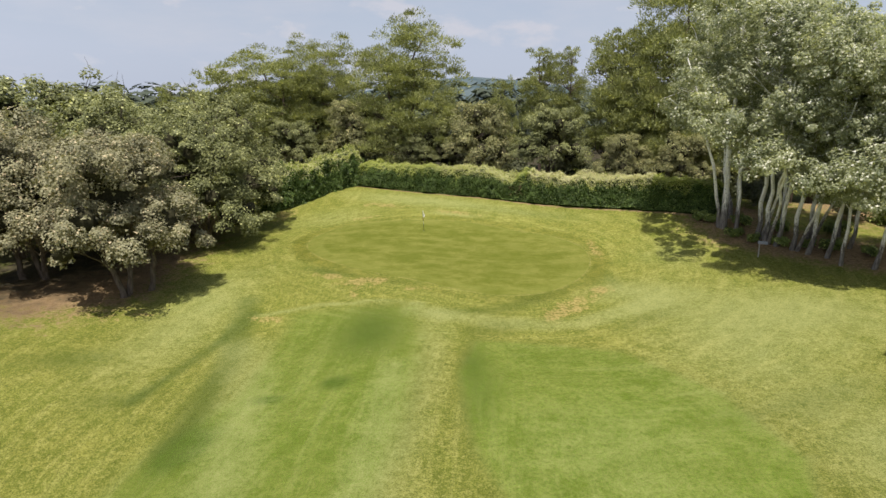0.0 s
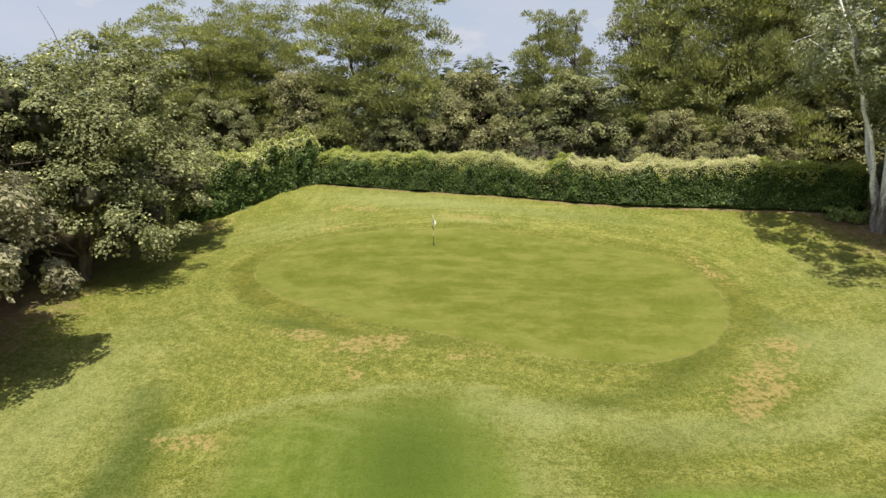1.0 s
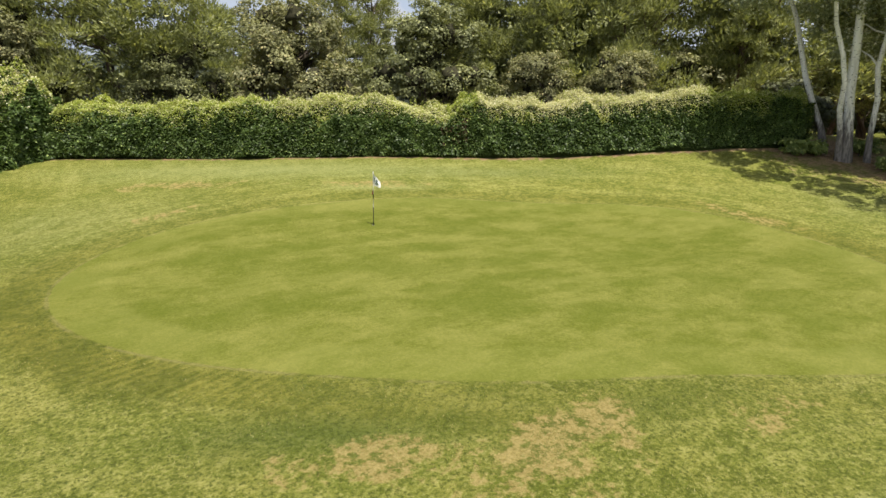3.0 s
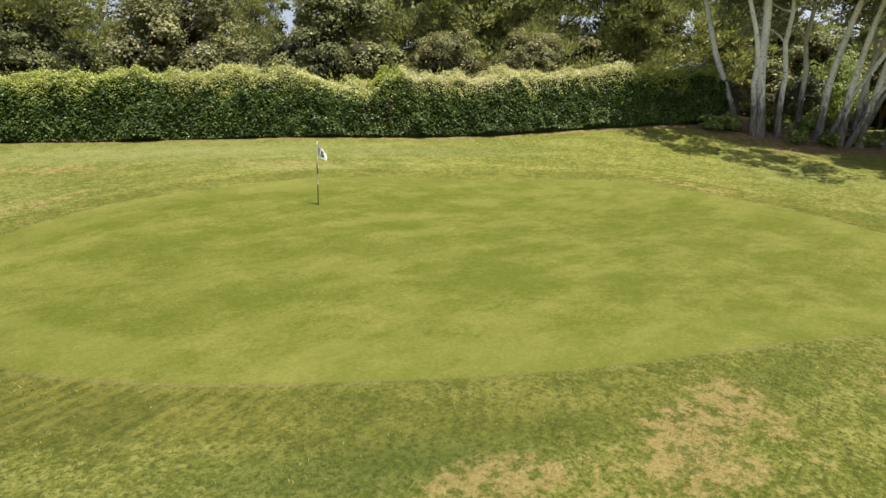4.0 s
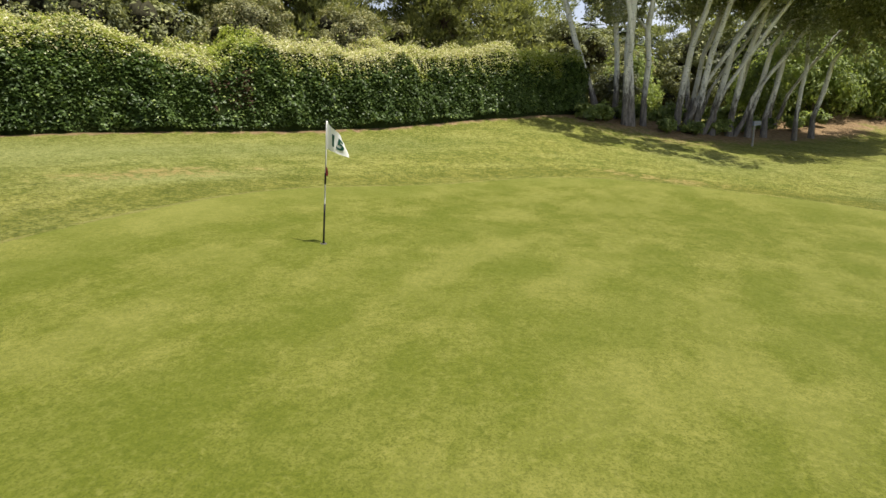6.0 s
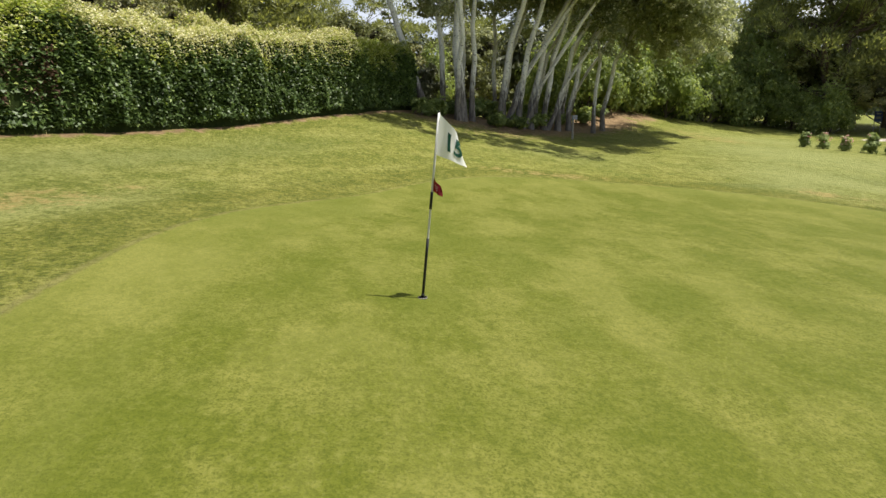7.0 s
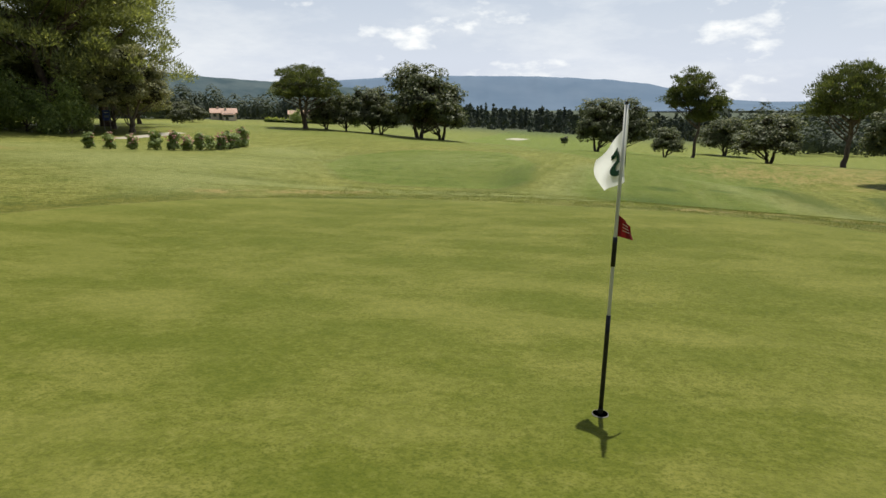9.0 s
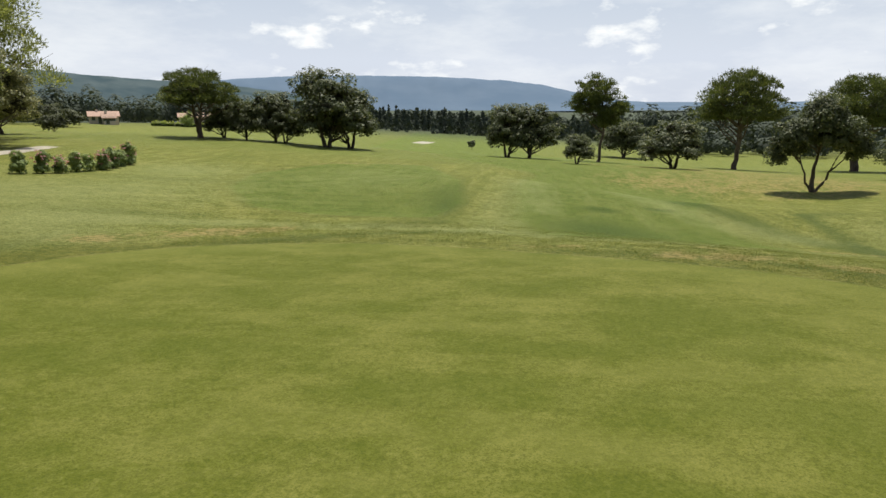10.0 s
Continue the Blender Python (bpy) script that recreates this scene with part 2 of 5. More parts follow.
def ground_z(x, y):
    """The lie of the land: a fall from the green towards the valley, with swells round the green."""
    x, y = np.asarray(x, float), np.asarray(y, float)
    d = np.clip(52 - y, 0, None)
    d = d - 6 * (1 - np.exp(-d / 6))
    z = -0.064 * np.minimum(d, 105) - 0.026 * np.clip(d - 105, 0, 260) - 0.012 * np.clip(d - 365, 0, 800)
    z = z + 0.05 * np.clip(x, -40, 120) * (1 - np.exp(-d / 25)) + 1.0 * np.exp(-((x - 40) ** 2 + (y + 8) ** 2) / 484)
    for cx, row in zip(SWELL_X, SWELL):
        for cy, amp in zip(SWELL_Y, row):
            if amp:
                z = z + amp * np.exp(-((x - cx) ** 2 + (y - cy) ** 2) / 110.0)
    # the woods behind stand about level with the hedge's foot
    back = ss(88, 104, y)
    return z * (1 - back) + 1.4 * back


def gz(x, y):
    return float(ground_z(x, y))


# outline of the putting green: radius by bearing about its middle
GREEN_MID = (0.0, 58.8)
GREEN_R = (12.94, 11.37, 9.43, 9.15, 9.55, 10.35, 12.35, 13.6, 12.47, 10.3, 8.94, 8.46, 9.14, 11.48, 13.12, 13.18)


def green_edge(x, y):
    """Metres outside (+) or inside (-) the green's edge."""
    dx, dy = np.asarray(x, float) - GREEN_MID[0], np.asarray(y, float) - GREEN_MID[1]
    a = np.arctan2(dy, dx)
    r = np.array(GREEN_R)
    k = np.arange(len(r))
    out = np.full(np.shape(a), r.mean())
    for h in range(1, 7):  # smooth outline through the radii
        c, q = (2 * (r * f(2 * np.pi * h * k / len(r))).mean() for f in (np.cos, np.sin))
        out = out + c * np.cos(h * a) + q * np.sin(h * a)
    return np.hypot(dx, dy) - out


def line_gap(x, y, pts):
    """Distance to a line of points."""
    best = np.full(np.shape(x), 1e9)
    for (ax, ay), (bx, by) in zip(pts, pts[1:]):
        ux, uy = bx - ax, by - ay
        t = np.clip(((x - ax) * ux + (y - ay) * uy) / (ux * ux + uy * uy), 0, 1)
        best = np.minimum(best, np.hypot(x - ax - t * ux, y - ay - t * uy))
    return best


def blob(x, y, cx, cy, rx, ry, turn=0.0):
    c, s = math.cos(radians(turn)), math.sin(radians(turn))
    u, v = (x - cx) * c + (y - cy) * s, -(x - cx) * s + (y - cy) * c
    return np.exp(-((u / rx) ** 2 + (v / ry) ** 2))


def steps(lo, hi, fine, near_lo, near_hi, grow=1.12, most=160.0):
    vals = list(np.arange(near_lo, near_hi + 1e-6, fine))
    d, v = fine, near_hi
    while v < hi:
        d = min(d * grow, most)
        v += d
        vals.append(v)
    d, v = fine, near_lo
    while v > lo:
        d = min(d * grow, most)
        v -= d
        vals.insert(0, v)
    return np.array(vals)


GX, GY = np.meshgrid(steps(-4600, 4600, 0.43, -32, 44), steps(-4600, 3000, 0.43, 22, 88))
GZ = ground_z(GX, GY)
PATH_LINE = ((36.4, 28.0), (36.9, 24.0), (38.0, 20.3))
FAIR_LINE = ((-7, 16), (-9, 10), (-6, -20), (14, -60), (20, -120), (30, -220))
edge = green_edge(GX, GY)
bearing = np.mod(np.arctan2(GY - GREEN_MID[1], GX - GREEN_MID[0]), 2 * np.pi)


def strip(pts, half, soft=0.6):
    """A mown strip along points."""
    return 1 - ss(half - soft, half + soft, line_gap(GX, GY, pts))


def area(pts, soft):
    """A mown area inside a ring of points, with a soft edge."""
    inside = np.zeros(GX.shape, bool)
    for (ax, ay), (bx, by) in zip(pts, pts[1:] + pts[:1]):
        cross = (ay > GY) != (by > GY)
        inside ^= cross & (GX < ax + (GY - ay) * (bx - ax) / (by - ay if by != ay else 1e-6))
    gap = line_gap(GX, GY, pts + pts[:1])
    return ss(-soft, soft, np.where(inside, gap, -gap))


def arc(mid, half):
    """1 towards a bearing of the green (radians), falling off to both sides."""
    d = np.mod(bearing - mid + np.pi, 2 * np.pi) - np.pi
    return np.exp(-((d / half) ** 2))


APPROACH = [(-9.6, 44.9), (-6.0, 45.5), (-1.0, 45.8), (0.0, 40.0), (0.0, 30.0), (-1.0, 20.0), (-3.0, 6.0), (-17.0, 8.0), (-13.0, 24.0), (-9.6, 34.0)]
EAST_LOBE = [(3.2, 28.5), (2.3, 36.0), (3.2, 40.6), (7.6, 40.4), (12.0, 39.2), (15.6, 34.0), (17.0, 28.0), (14.0, 20.0), (7.0, 18.0)]
zones = {
    "edge": np.clip(edge, -20, 40),
    "around": bearing * 12.0,
    # darker uncut ring: broad on the west side, thin to the south
    "ring": np.clip(0.40 + 0.56 * arc(3.2, 0.55) - 0.22 * arc(2.1, 0.45) + 0.25 * arc(5.9, 0.4) - 0.30 * arc(4.75, 0.45), 0, 1),
    "ribs": arc(3.45, 0.24) + arc(4.0, 0.20),
    "near": 1 - ss(0, 9, edge - 5 - 14 * ss(3, 12, GX)),
    "fairway": np.clip(area(APPROACH, 1.4) + area(EAST_LOBE, 0.7) + (1 - ss(0, 3.0, line_gap(GX, GY, FAIR_LINE) - (6.0 + 8.0 * ss(0, 30, 20 - GY)))) * (1 - ss(8, 18, GY)) + 0.5 * ss(0, 12, 18 - GY) * (1 - ss(60, 110, np.abs(GX - 5))), 0, 1),
    "dry": 0.80 * blob(GX, GY, -6.0, 49.8, 2.0, 0.6, 20) + 0.75 * blob(GX, GY, -8.6, 51.0, 1.6, 0.45, -20) + 0.7 * blob(GX, GY, -5.9, 48.0, 0.35, 1.7, 0) + 0.95 * blob(GX, GY, 9.3, 45.7, 2.4, 1.0, 48)
    + 0.7 * blob(GX, GY, 13.7, 59.4, 0.6, 2.6, 4) + 0.75 * blob(GX, GY, 12.3, 48.9, 1.3, 0.8, 50) + 0.7 * blob(GX, GY, -11.6, 44.2, 1.5, 0.5, -8) + 0.62 * blob(GX, GY, -7.8, 75.0, 4.0, 0.9, -25)
    + 0.62 * blob(GX, GY, 1, 70.9, 3.0, 0.6, -22) + 0.6 * blob(GX, GY, -20, 73.6, 2, 3, 0) + 0.7 * blob(GX, GY, -4.6, 49.3, 0.9, 0.35, 60) + 0.5 * blob(GX, GY, -1.4, 48.7, 1.6, 0.5, 0)
    + 0.5 * blob(GX, GY, 34, 42, 5, 3, 0) + 0.58 * blob(GX, GY, -24, 6, 14, 12, 0) + 0.55 * blob(GX, GY, -24, -14, 18, 9, 0)
    + 0.4 * blob(GX, GY, 56, -6, 14, 10, 20) + 0.45 * blob(GX, GY, -9.5, 69.5, 3.0, 0.5, 25) + 0.6 * blob(GX, GY, -24, 43.0, 5, 0.8, 15) + 0.4 * blob(GX, GY, -12, 12, 6, 4, 0) + 0.3 * blob(GX, GY, 13.5, 20, 4, 2, 0),
    "soil": np.clip(1.2 * blob(GX, GY, 31, 56.0, 8.0, 3.0, -35) + 1.0 * blob(GX, GY, 38, 49, 5, 2.6, -30) + 0.8 * blob(GX, GY, 43, 44.5, 2.5, 2.0, -30) + 1.2 * blob(GX, GY, -29, 50, 7, 9, 0)
    + 1.2 * blob(GX, GY, -32, 68, 9, 12, 0) + 1.1 * blob(GX, GY, 27, 64, 3, 2.0, 0) + blob(GX, GY, 50, 70, 18, 12, 0) + 1.0 * strip(((-13, 85.5), (26, 63.7)), 0.25, 0.2), 0, 1),
    "shaded_litter": ss(78.6, 80.6, GY + 0.56 * GX) * ss(-24, -20, GX) * (1 - ss(26, 30, GX)) + blob(GX, GY, -34, 62, 9, 22, 0) + ss(92, 98, GY),
    "sand": np.clip((1 - ss(0.7, 1.1, line_gap(GX, GY, PATH_LINE))) + (blob(GX, GY, 25, -97, 2.8, 5.0, 0) > 0.37), 0, 1),
    # darker, lusher patches
    "lush": 0.8 * strip(((-12.6, 45), (-13.6, 40), (-14.8, 33)), 0.35, 0.35) + 0.95 * blob(GX, GY, -3.7, 42.0, 2.3, 3.6, 0) + 0.55 * blob(GX, GY, 4.4, 42.6, 2.4, 1.4, 20) + 0.8 * blob(GX, GY, 7.4, 47.6, 3.0, 0.9, 38) + 0.6 * blob(GX, GY, 2.9, 45.2, 2.4, 0.6, 10)
    + 0.75 * strip(((-10.6, 29), (-11.6, 38), (-13.8, 47)), 0.9, 0.7) + 1.5 * blob(GX, GY, -9.9, 29.0, 0.9, 1.7, -25) + 1.5 * blob(GX, GY, -4.4, 35.1, 0.75, 0.7, 0) + 1.4 * blob(GX, GY, -7.6, 33.4, 0.85, 0.45, 0)
    + 0.5 * blob(GX, GY, 8, 70.6, 7, 1.0, -28) + 0.6 * blob(GX, GY, -21, 37.0, 3, 1.4, 20) + 0.5 * blob(GX, GY, 20, 33, 6, 1.4, 20) + 0.85 * blob(GX, GY, -8.8, 52.0, 2.6, 0.7, -24) + 0.6 * blob(GX, GY, -3.6, 50.0, 2.4, 0.5, -8)
    + 0.7 * blob(GX, GY, 3.0, 37.5, 0.8, 3.0, 0) + 0.6 * blob(GX, GY, 13.6, 51.5, 0.7, 3.0, 5) + 0.5 * blob(GX, GY, 3.6, 33.0, 1.2, 4.0, -8) + 0.6 * blob(GX, GY, 15.0, 44.0, 3.5, 1.0, 30) + 0.5 * blob(GX, GY, -16, 33, 2.0, 1.0, 10),
    # paler strips and swathes; the eastern ones also hold sun glare as colour
    "pale": 0.7 * blob(GX, GY, 25, 44, 5, 4, 0) + 0.75 * blob(GX, GY, 34, 38, 6, 5, 0) + 0.7 * blob(GX, GY, 0.8, 70.4, 3.0, 0.7, -20) + 0.45 * strip(((0.6, 44), (0.6, 35), (-0.2, 24)), 1.0, 1.0) + 0.55 * strip(((-1.6, 37), (-1.4, 30), (-1.6, 24)), 0.8, 0.8) + 0.62 * strip(((-11.4, 40), (-9.0, 34), (-6.8, 24)), 1.3, 1.3) + 0.8 * strip(((-12.2, 44.6), (-8.4, 45.9), (-4.3, 46.4), (-0.8, 46.2)), 0.22, 0.2)
    + 0.6 * strip(((-1, 45.0), (5, 43.4), (10, 43.4), (16, 46.5)), 0.9, 0.6) + 0.7 * blob(GX, GY, 19, 40, 5, 8, 0) + 0.7 * blob(GX, GY, 22, 28, 4, 4, 0) + 0.7 * blob(GX, GY, 15.0, 48.5, 4, 2.5, -20)
    + 0.5 * blob(GX, GY, -17, 41, 3, 7, 0) + 0.6 * blob(GX, GY, -5, 77, 9, 2.4, -28) + 0.5 * blob(GX, GY, -16.5, 48, 3, 6, 0) + 0.4 * blob(GX, GY, -13, 71, 5, 4, 0) + 0.4 * blob(GX, GY, 4, 73, 14, 1.8, -28) + 0.4 * blob(GX, GY, 20, 57, 3, 4, 0) + 0.4 * blob(GX, GY, 9, 28, 4, 5, 0),
    "far": ss(140, 300, np.hypot(GX, GY - 50)),
}

ground_mat, gt, gb = material("mown_grass", 0.9, 0.0, 0.14)
fine = n_noise(gt, 42.0, 4.0, 0.7)
blade = n_noise(gt, 14.0, 5.0, 0.75)
tuft = n_noise(gt, 4.2, 6.0, 0.74)
patch = n_noise(gt, 0.9, 6.0, 0.68)
cloudy = n_noise(gt, 0.33, 4.0, 0.6)
broad = n_noise(gt, 0.16, 5.0, 0.6)
mow = n_noise(gt, 0.80, 4.0, 0.6, stretch=(0, (0.42, 1.0, 1.0)))
streak = n_noise(gt, 1.5, 6.0, 0.72, stretch=(0, (1.0, 0.09, 1.0)))
# the mower's laps follow the green's edge
lap_at = gt.nodes.new("ShaderNodeCombineXYZ")
pos = gt.nodes.new("ShaderNodeSeparateXYZ")
gt.links.new(gt.nodes.new("ShaderNodeNewGeometry").outputs["Position"], pos.inputs[0])
e_at = n_attr(gt, "edge")
gt.links.new(n_math(gt, "MULTIPLY", e_at, 1.5), lap_at.inputs[0])
gt.links.new(n_math(gt, "MULTIPLY", pos.outputs[0], 0.22), lap_at.inputs[1])
gt.links.new(n_math(gt, "MULTIPLY", pos.outputs[1], 0.22), lap_at.inputs[2])
lap = n_noise(gt, 1.0, 6.0, 0.72, coords=lap_at.outputs[0])
near_at = n_attr(gt, "near")
lines = n_math(gt, "ADD", n_math(gt, "MULTIPLY", lap, near_at), n_math(gt, "MULTIPLY", streak, n_math(gt, "SUBTRACT", 1.0, near_at)))
rough_col = n_mix(gt, n_range(gt, patch, 0.40, 0.62), (0.144, 0.162, 0.020), (0.255, 0.251, 0.049))
rough_col = n_mix(gt, n_range(gt, cloudy, 0.42, 0.60, 0.0, 0.6), rough_col, (0.151, 0.178, 0.022))
rough_col = n_mix(gt, n_range(gt, lines, 0.50, 0.66, 0.0, 0.50), rough_col, (0.372, 0.354, 0.102))
rough_col = n_mix(gt, n_range(gt, lines, 0.36, 0.49, 0.42, 0.0), rough_col, (0.096, 0.117, 0.011))
rough_col = n_mix(gt, n_range(gt, tuft, 0.38, 0.50, 0.58, 0.0), rough_col, (0.080, 0.098, 0.010))
rough_col = n_mix(gt, n_range(gt, tuft, 0.52, 0.62, 0.0, 0.52), rough_col, (0.384, 0.361, 0.107))
rough_col = n_mix(gt, n_range(gt, blade, 0.40, 0.49, 0.9, 0.0), rough_col, (0.066, 0.080, 0.009))
rough_col = n_mix(gt, n_range(gt, blade, 0.54, 0.63, 0.0, 0.45), rough_col, (0.417, 0.395, 0.132))
fair_col = n_mix(gt, n_range(gt, patch, 0.42, 0.60), (0.116, 0.150, 0.020), (0.175, 0.204, 0.040))
fair_col = n_mix(gt, n_range(gt, broad, 0.42, 0.60, 0.0, 0.3), fair_col, (0.205, 0.215, 0.052))
fair_col = n_mix(gt, n_range(gt, lines, 0.50, 0.64, 0.0, 0.40), fair_col, (0.260, 0.280, 0.085))
fair_col = n_mix(gt, n_range(gt, tuft, 0.40, 0.52, 0.35, 0.0), fair_col, (0.057, 0.094, 0.007))
fair_col = n_mix(gt, n_range(gt, blade, 0.38, 0.50, 0.45, 0.0), fair_col, (0.051, 0.080, 0.007))
putt_col = n_mix(gt, n_range(gt, patch, 0.44, 0.60), (0.106, 0.119, 0.013), (0.154, 0.157, 0.029))
putt_col = n_mix(gt, n_range(gt, tuft, 0.50, 0.64, 0.0, 0.3), putt_col, (0.183, 0.180, 0.042))
putt_col = n_mix(gt, n_range(gt, tuft, 0.36, 0.48, 0.40, 0.0), putt_col, (0.074, 0.088, 0.009))
putt_col = n_mix(gt, n_range(gt, fine, 0.38, 0.52, 0.8, 0.0), putt_col, (0.057, 0.070, 0.007))
putt_col = n_mix(gt, n_range(gt, blade, 0.40, 0.49, 0.5, 0.0), putt_col, (0.061, 0.075, 0.007))
putt_col = n_mix(gt, n_range(gt, blade, 0.54, 0.64, 0.0, 0.35), putt_col, (0.211, 0.208, 0.055))
# soft cross-cut bands of darker and paler turf
putt_col = n_mix(gt, n_range(gt, mow, 0.40, 0.52, 0.36, 0.0), putt_col, (0.072, 0.092, 0.007))
putt_col = n_mix(gt, n_range(gt, mow, 0.50, 0.62, 0.0, 0.26), putt_col, (0.197, 0.194, 0.049))
# the outer lap of the green is cut the other way and looks paler
putt_col = n_mix(gt, n_math(gt, "MULTIPLY", n_range(gt, e_at, -1.7, -1.4), n_range(gt, cloudy, 0.36, 0.60, 0.05, 0.28)), putt_col, (0.187, 0.190, 0.046))
coll_col = n_mix(gt, n_range(gt, patch, 0.42, 0.60), (0.108, 0.117, 0.011), (0.182, 0.174, 0.023))
coll_col = n_mix(gt, n_range(gt, tuft, 0.40, 0.52, 0.7, 0.0), coll_col, (0.064, 0.079, 0.007))
coll_col = n_mix(gt, n_range(gt, blade, 0.40, 0.52, 0.5, 0.0), coll_col, (0.054, 0.066, 0.006))
ridge = gt.nodes.new("ShaderNodeMath")
ridge.operation = "SINE"
gt.links.new(n_math(gt, "MULTIPLY", n_attr(gt, "around"), 22.0), ridge.inputs[0])
coll_col = n_mix(gt, n_math(gt, "MULTIPLY", n_range(gt, ridge.outputs[0], -0.3, 0.6), n_math(gt, "MULTIPLY", n_attr(gt, "ribs"), n_range(gt, patch, 0.36, 0.5, 0.05, 0.40))), coll_col, (0.271, 0.248, 0.047))
dry_col = n_mix(gt, n_range(gt, blade, 0.35, 0.65), (0.256, 0.196, 0.055), (0.410, 0.318, 0.126))
dry_col = n_mix(gt, n_range(gt, tuft, 0.44, 0.50, 0.85, 0.0), dry_col, (0.092, 0.108, 0.015))
soil_col = n_mix(gt, n_range(gt, tuft, 0.35, 0.65), (0.150, 0.090, 0.048), (0.360, 0.240, 0.138))
# leaf litter, its colour darkened for the shade under the trees
shaded_litter_col = n_mix(gt, n_range(gt, tuft, 0.40, 0.60), (0.022, 0.020, 0.011), (0.075, 0.062, 0.036))
sand_col = n_mix(gt, n_range(gt, patch, 0.35, 0.65), (0.43, 0.38, 0.31), (0.52, 0.47, 0.39))
far_col = n_mix(gt, n_range(gt, n_noise(gt, 0.02, 4.0), 0.35, 0.65), (0.033, 0.045, 0.027), (0.072, 0.084, 0.048))
ragged = n_math(gt, "ADD", n_math(gt, "MULTIPLY", n_range(gt, tuft, 0.25, 0.75), 0.6), n_math(gt, "MULTIPLY", n_range(gt, patch, 0.25, 0.75), 0.6))


def over(tree, under, top, name, soft=0.25, share=1.0, torn=1.1):
    """Lays a zone over the colour below with a ragged edge."""
    at = n_attr(tree, name)
    tear = n_math(tree, "MULTIPLY", n_math(tree, "SUBTRACT", ragged, 0.6), n_range(tree, at, 0.0, 0.25, 0.0, torn))
    v = n_math(tree, "ADD", at, tear)
    return n_mix(tree, n_range(tree, v, 0.5 - soft, 0.5 + soft, 0.0, share), under, top)


col = over(gt, rough_col, fair_col, "fairway", 0.42, 0.9)
col = over(gt, col, n_mix(gt, n_range(gt, blade, 0.38, 0.55), (0.040, 0.064, 0.006), (0.066, 0.098, 0.012)), "lush", 0.40, 0.78, 0.5)
pale_col = n_mix(gt, n_range(gt, blade, 0.38, 0.55), (0.185, 0.210, 0.055), (0.320, 0.335, 0.130))
col = over(gt, col, pale_col, "pale", 0.45, 0.66, 0.9)
ring_end = n_math(gt, "ADD", e_at, n_math(gt, "MULTIPLY", n_math(gt, "SUBTRACT", ragged, 0.6), 1.2))
ring = n_math(gt, "MULTIPLY", n_range(gt, ring_end, 1.2, 2.1, 1.0, 0.0), n_range(gt, n_attr(gt, "ring"), 0.0, 1.0, 0.10, 0.88))
col = n_mix(gt, n_math(gt, "MULTIPLY", ring, n_range(gt, e_at, 0.0, 0.5, 0.7, 1.0)), col, coll_col)
col = over(gt, col, dry_col, "dry", 0.16, 0.85, 2.0)
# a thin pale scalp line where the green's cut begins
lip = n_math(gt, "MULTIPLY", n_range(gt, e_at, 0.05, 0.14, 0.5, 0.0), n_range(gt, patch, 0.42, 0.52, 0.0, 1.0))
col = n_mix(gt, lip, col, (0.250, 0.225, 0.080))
putting = n_range(gt, n_math(gt, "ADD", e_at, n_math(gt, "MULTIPLY", n_math(gt, "SUBTRACT", tuft, 0.5), 0.22)), -0.04, 0.04, 1.0, 0.0)
col = n_mix(gt, putting, col, putt_col)
col = over(gt, col, soil_col, "soil", 0.2, 0.92)
col = over(gt, col, shaded_litter_col, "shaded_litter", 0.3)
col = over(gt, col, sand_col, "sand", 0.08)
col = n_mix(gt, n_attr(gt, "far"), col, far_col)
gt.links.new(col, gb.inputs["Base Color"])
# blades shine a little against the light, the longer grass more than the green
gt.links.new(n_range(gt, putting, 0.0, 1.0, 0.80, 0.9), gb.inputs["Roughness"])
lean_fair = n_range(gt, n_attr(gt, "fairway"), 0.3, 0.8)
gt.links.new(n_math(gt, "MULTIPLY", n_math(gt, "SUBTRACT", 1.0, putting), n_range(gt, lean_fair, 0.0, 1.0, 0.03, 0.22)), gb.inputs["Sheen Weight"])
gb.inputs["Sheen Roughness"].default_value = 0.22
gt.links.new(n_mix(gt, lean_fair, (0.80, 0.88, 0.50), (0.38, 0.90, 0.02)), gb.inputs["Sheen Tint"])
height = n_math(gt, "ADD", n_math(gt, "ADD", blade, n_math(gt, "MULTIPLY", fine, 0.5)), n_math(gt, "MULTIPLY", tuft, 1.2))
height = n_math(gt, "MULTIPLY", n_math(gt, "SUBTRACT", height, 1.35), n_math(gt, "SUBTRACT", 1.0, n_math(gt, "MULTIPLY", putting, 0.8)))
n_bump(gt, gb, height, 0.9, 0.10)


def mesh_of(name, verts, faces, mat, smooth=True, sizes=None):
    """A mesh from arrays; faces all of one size, or flat with their sizes."""
    me = bpy.data.meshes.new(name)
    verts = np.asarray(verts, np.float32)
    if sizes is None:
        faces = np.asarray(faces, np.int32)
        sizes = np.full(len(faces), faces.shape[1], np.int32)
    flat = np.asarray(faces, np.int32).ravel()
    me.vertices.add(len(verts))
    me.vertices.foreach_set("co", verts.ravel())
    me.loops.add(len(flat))
    me.loops.foreach_set("vertex_index", flat)
    me.polygons.add(len(sizes))
    me.polygons.foreach_set("loop_start", np.r_[0, np.cumsum(sizes)[:-1]].astype(np.int32))
    me.polygons.foreach_set("loop_total", np.asarray(sizes, np.int32))
    me.polygons.foreach_set("use_smooth", np.full(len(sizes), smooth))
    if mat:
        me.materials.append(mat)
    me.update(calc_edges=True)
    return me


def grid_faces(rows, cols):
    i = np.arange(rows * cols).reshape(rows, cols)
    return np.stack([i[:-1, :-1], i[:-1, 1:], i[1:, 1:], i[1:, :-1]], -1).reshape(-1, 4)


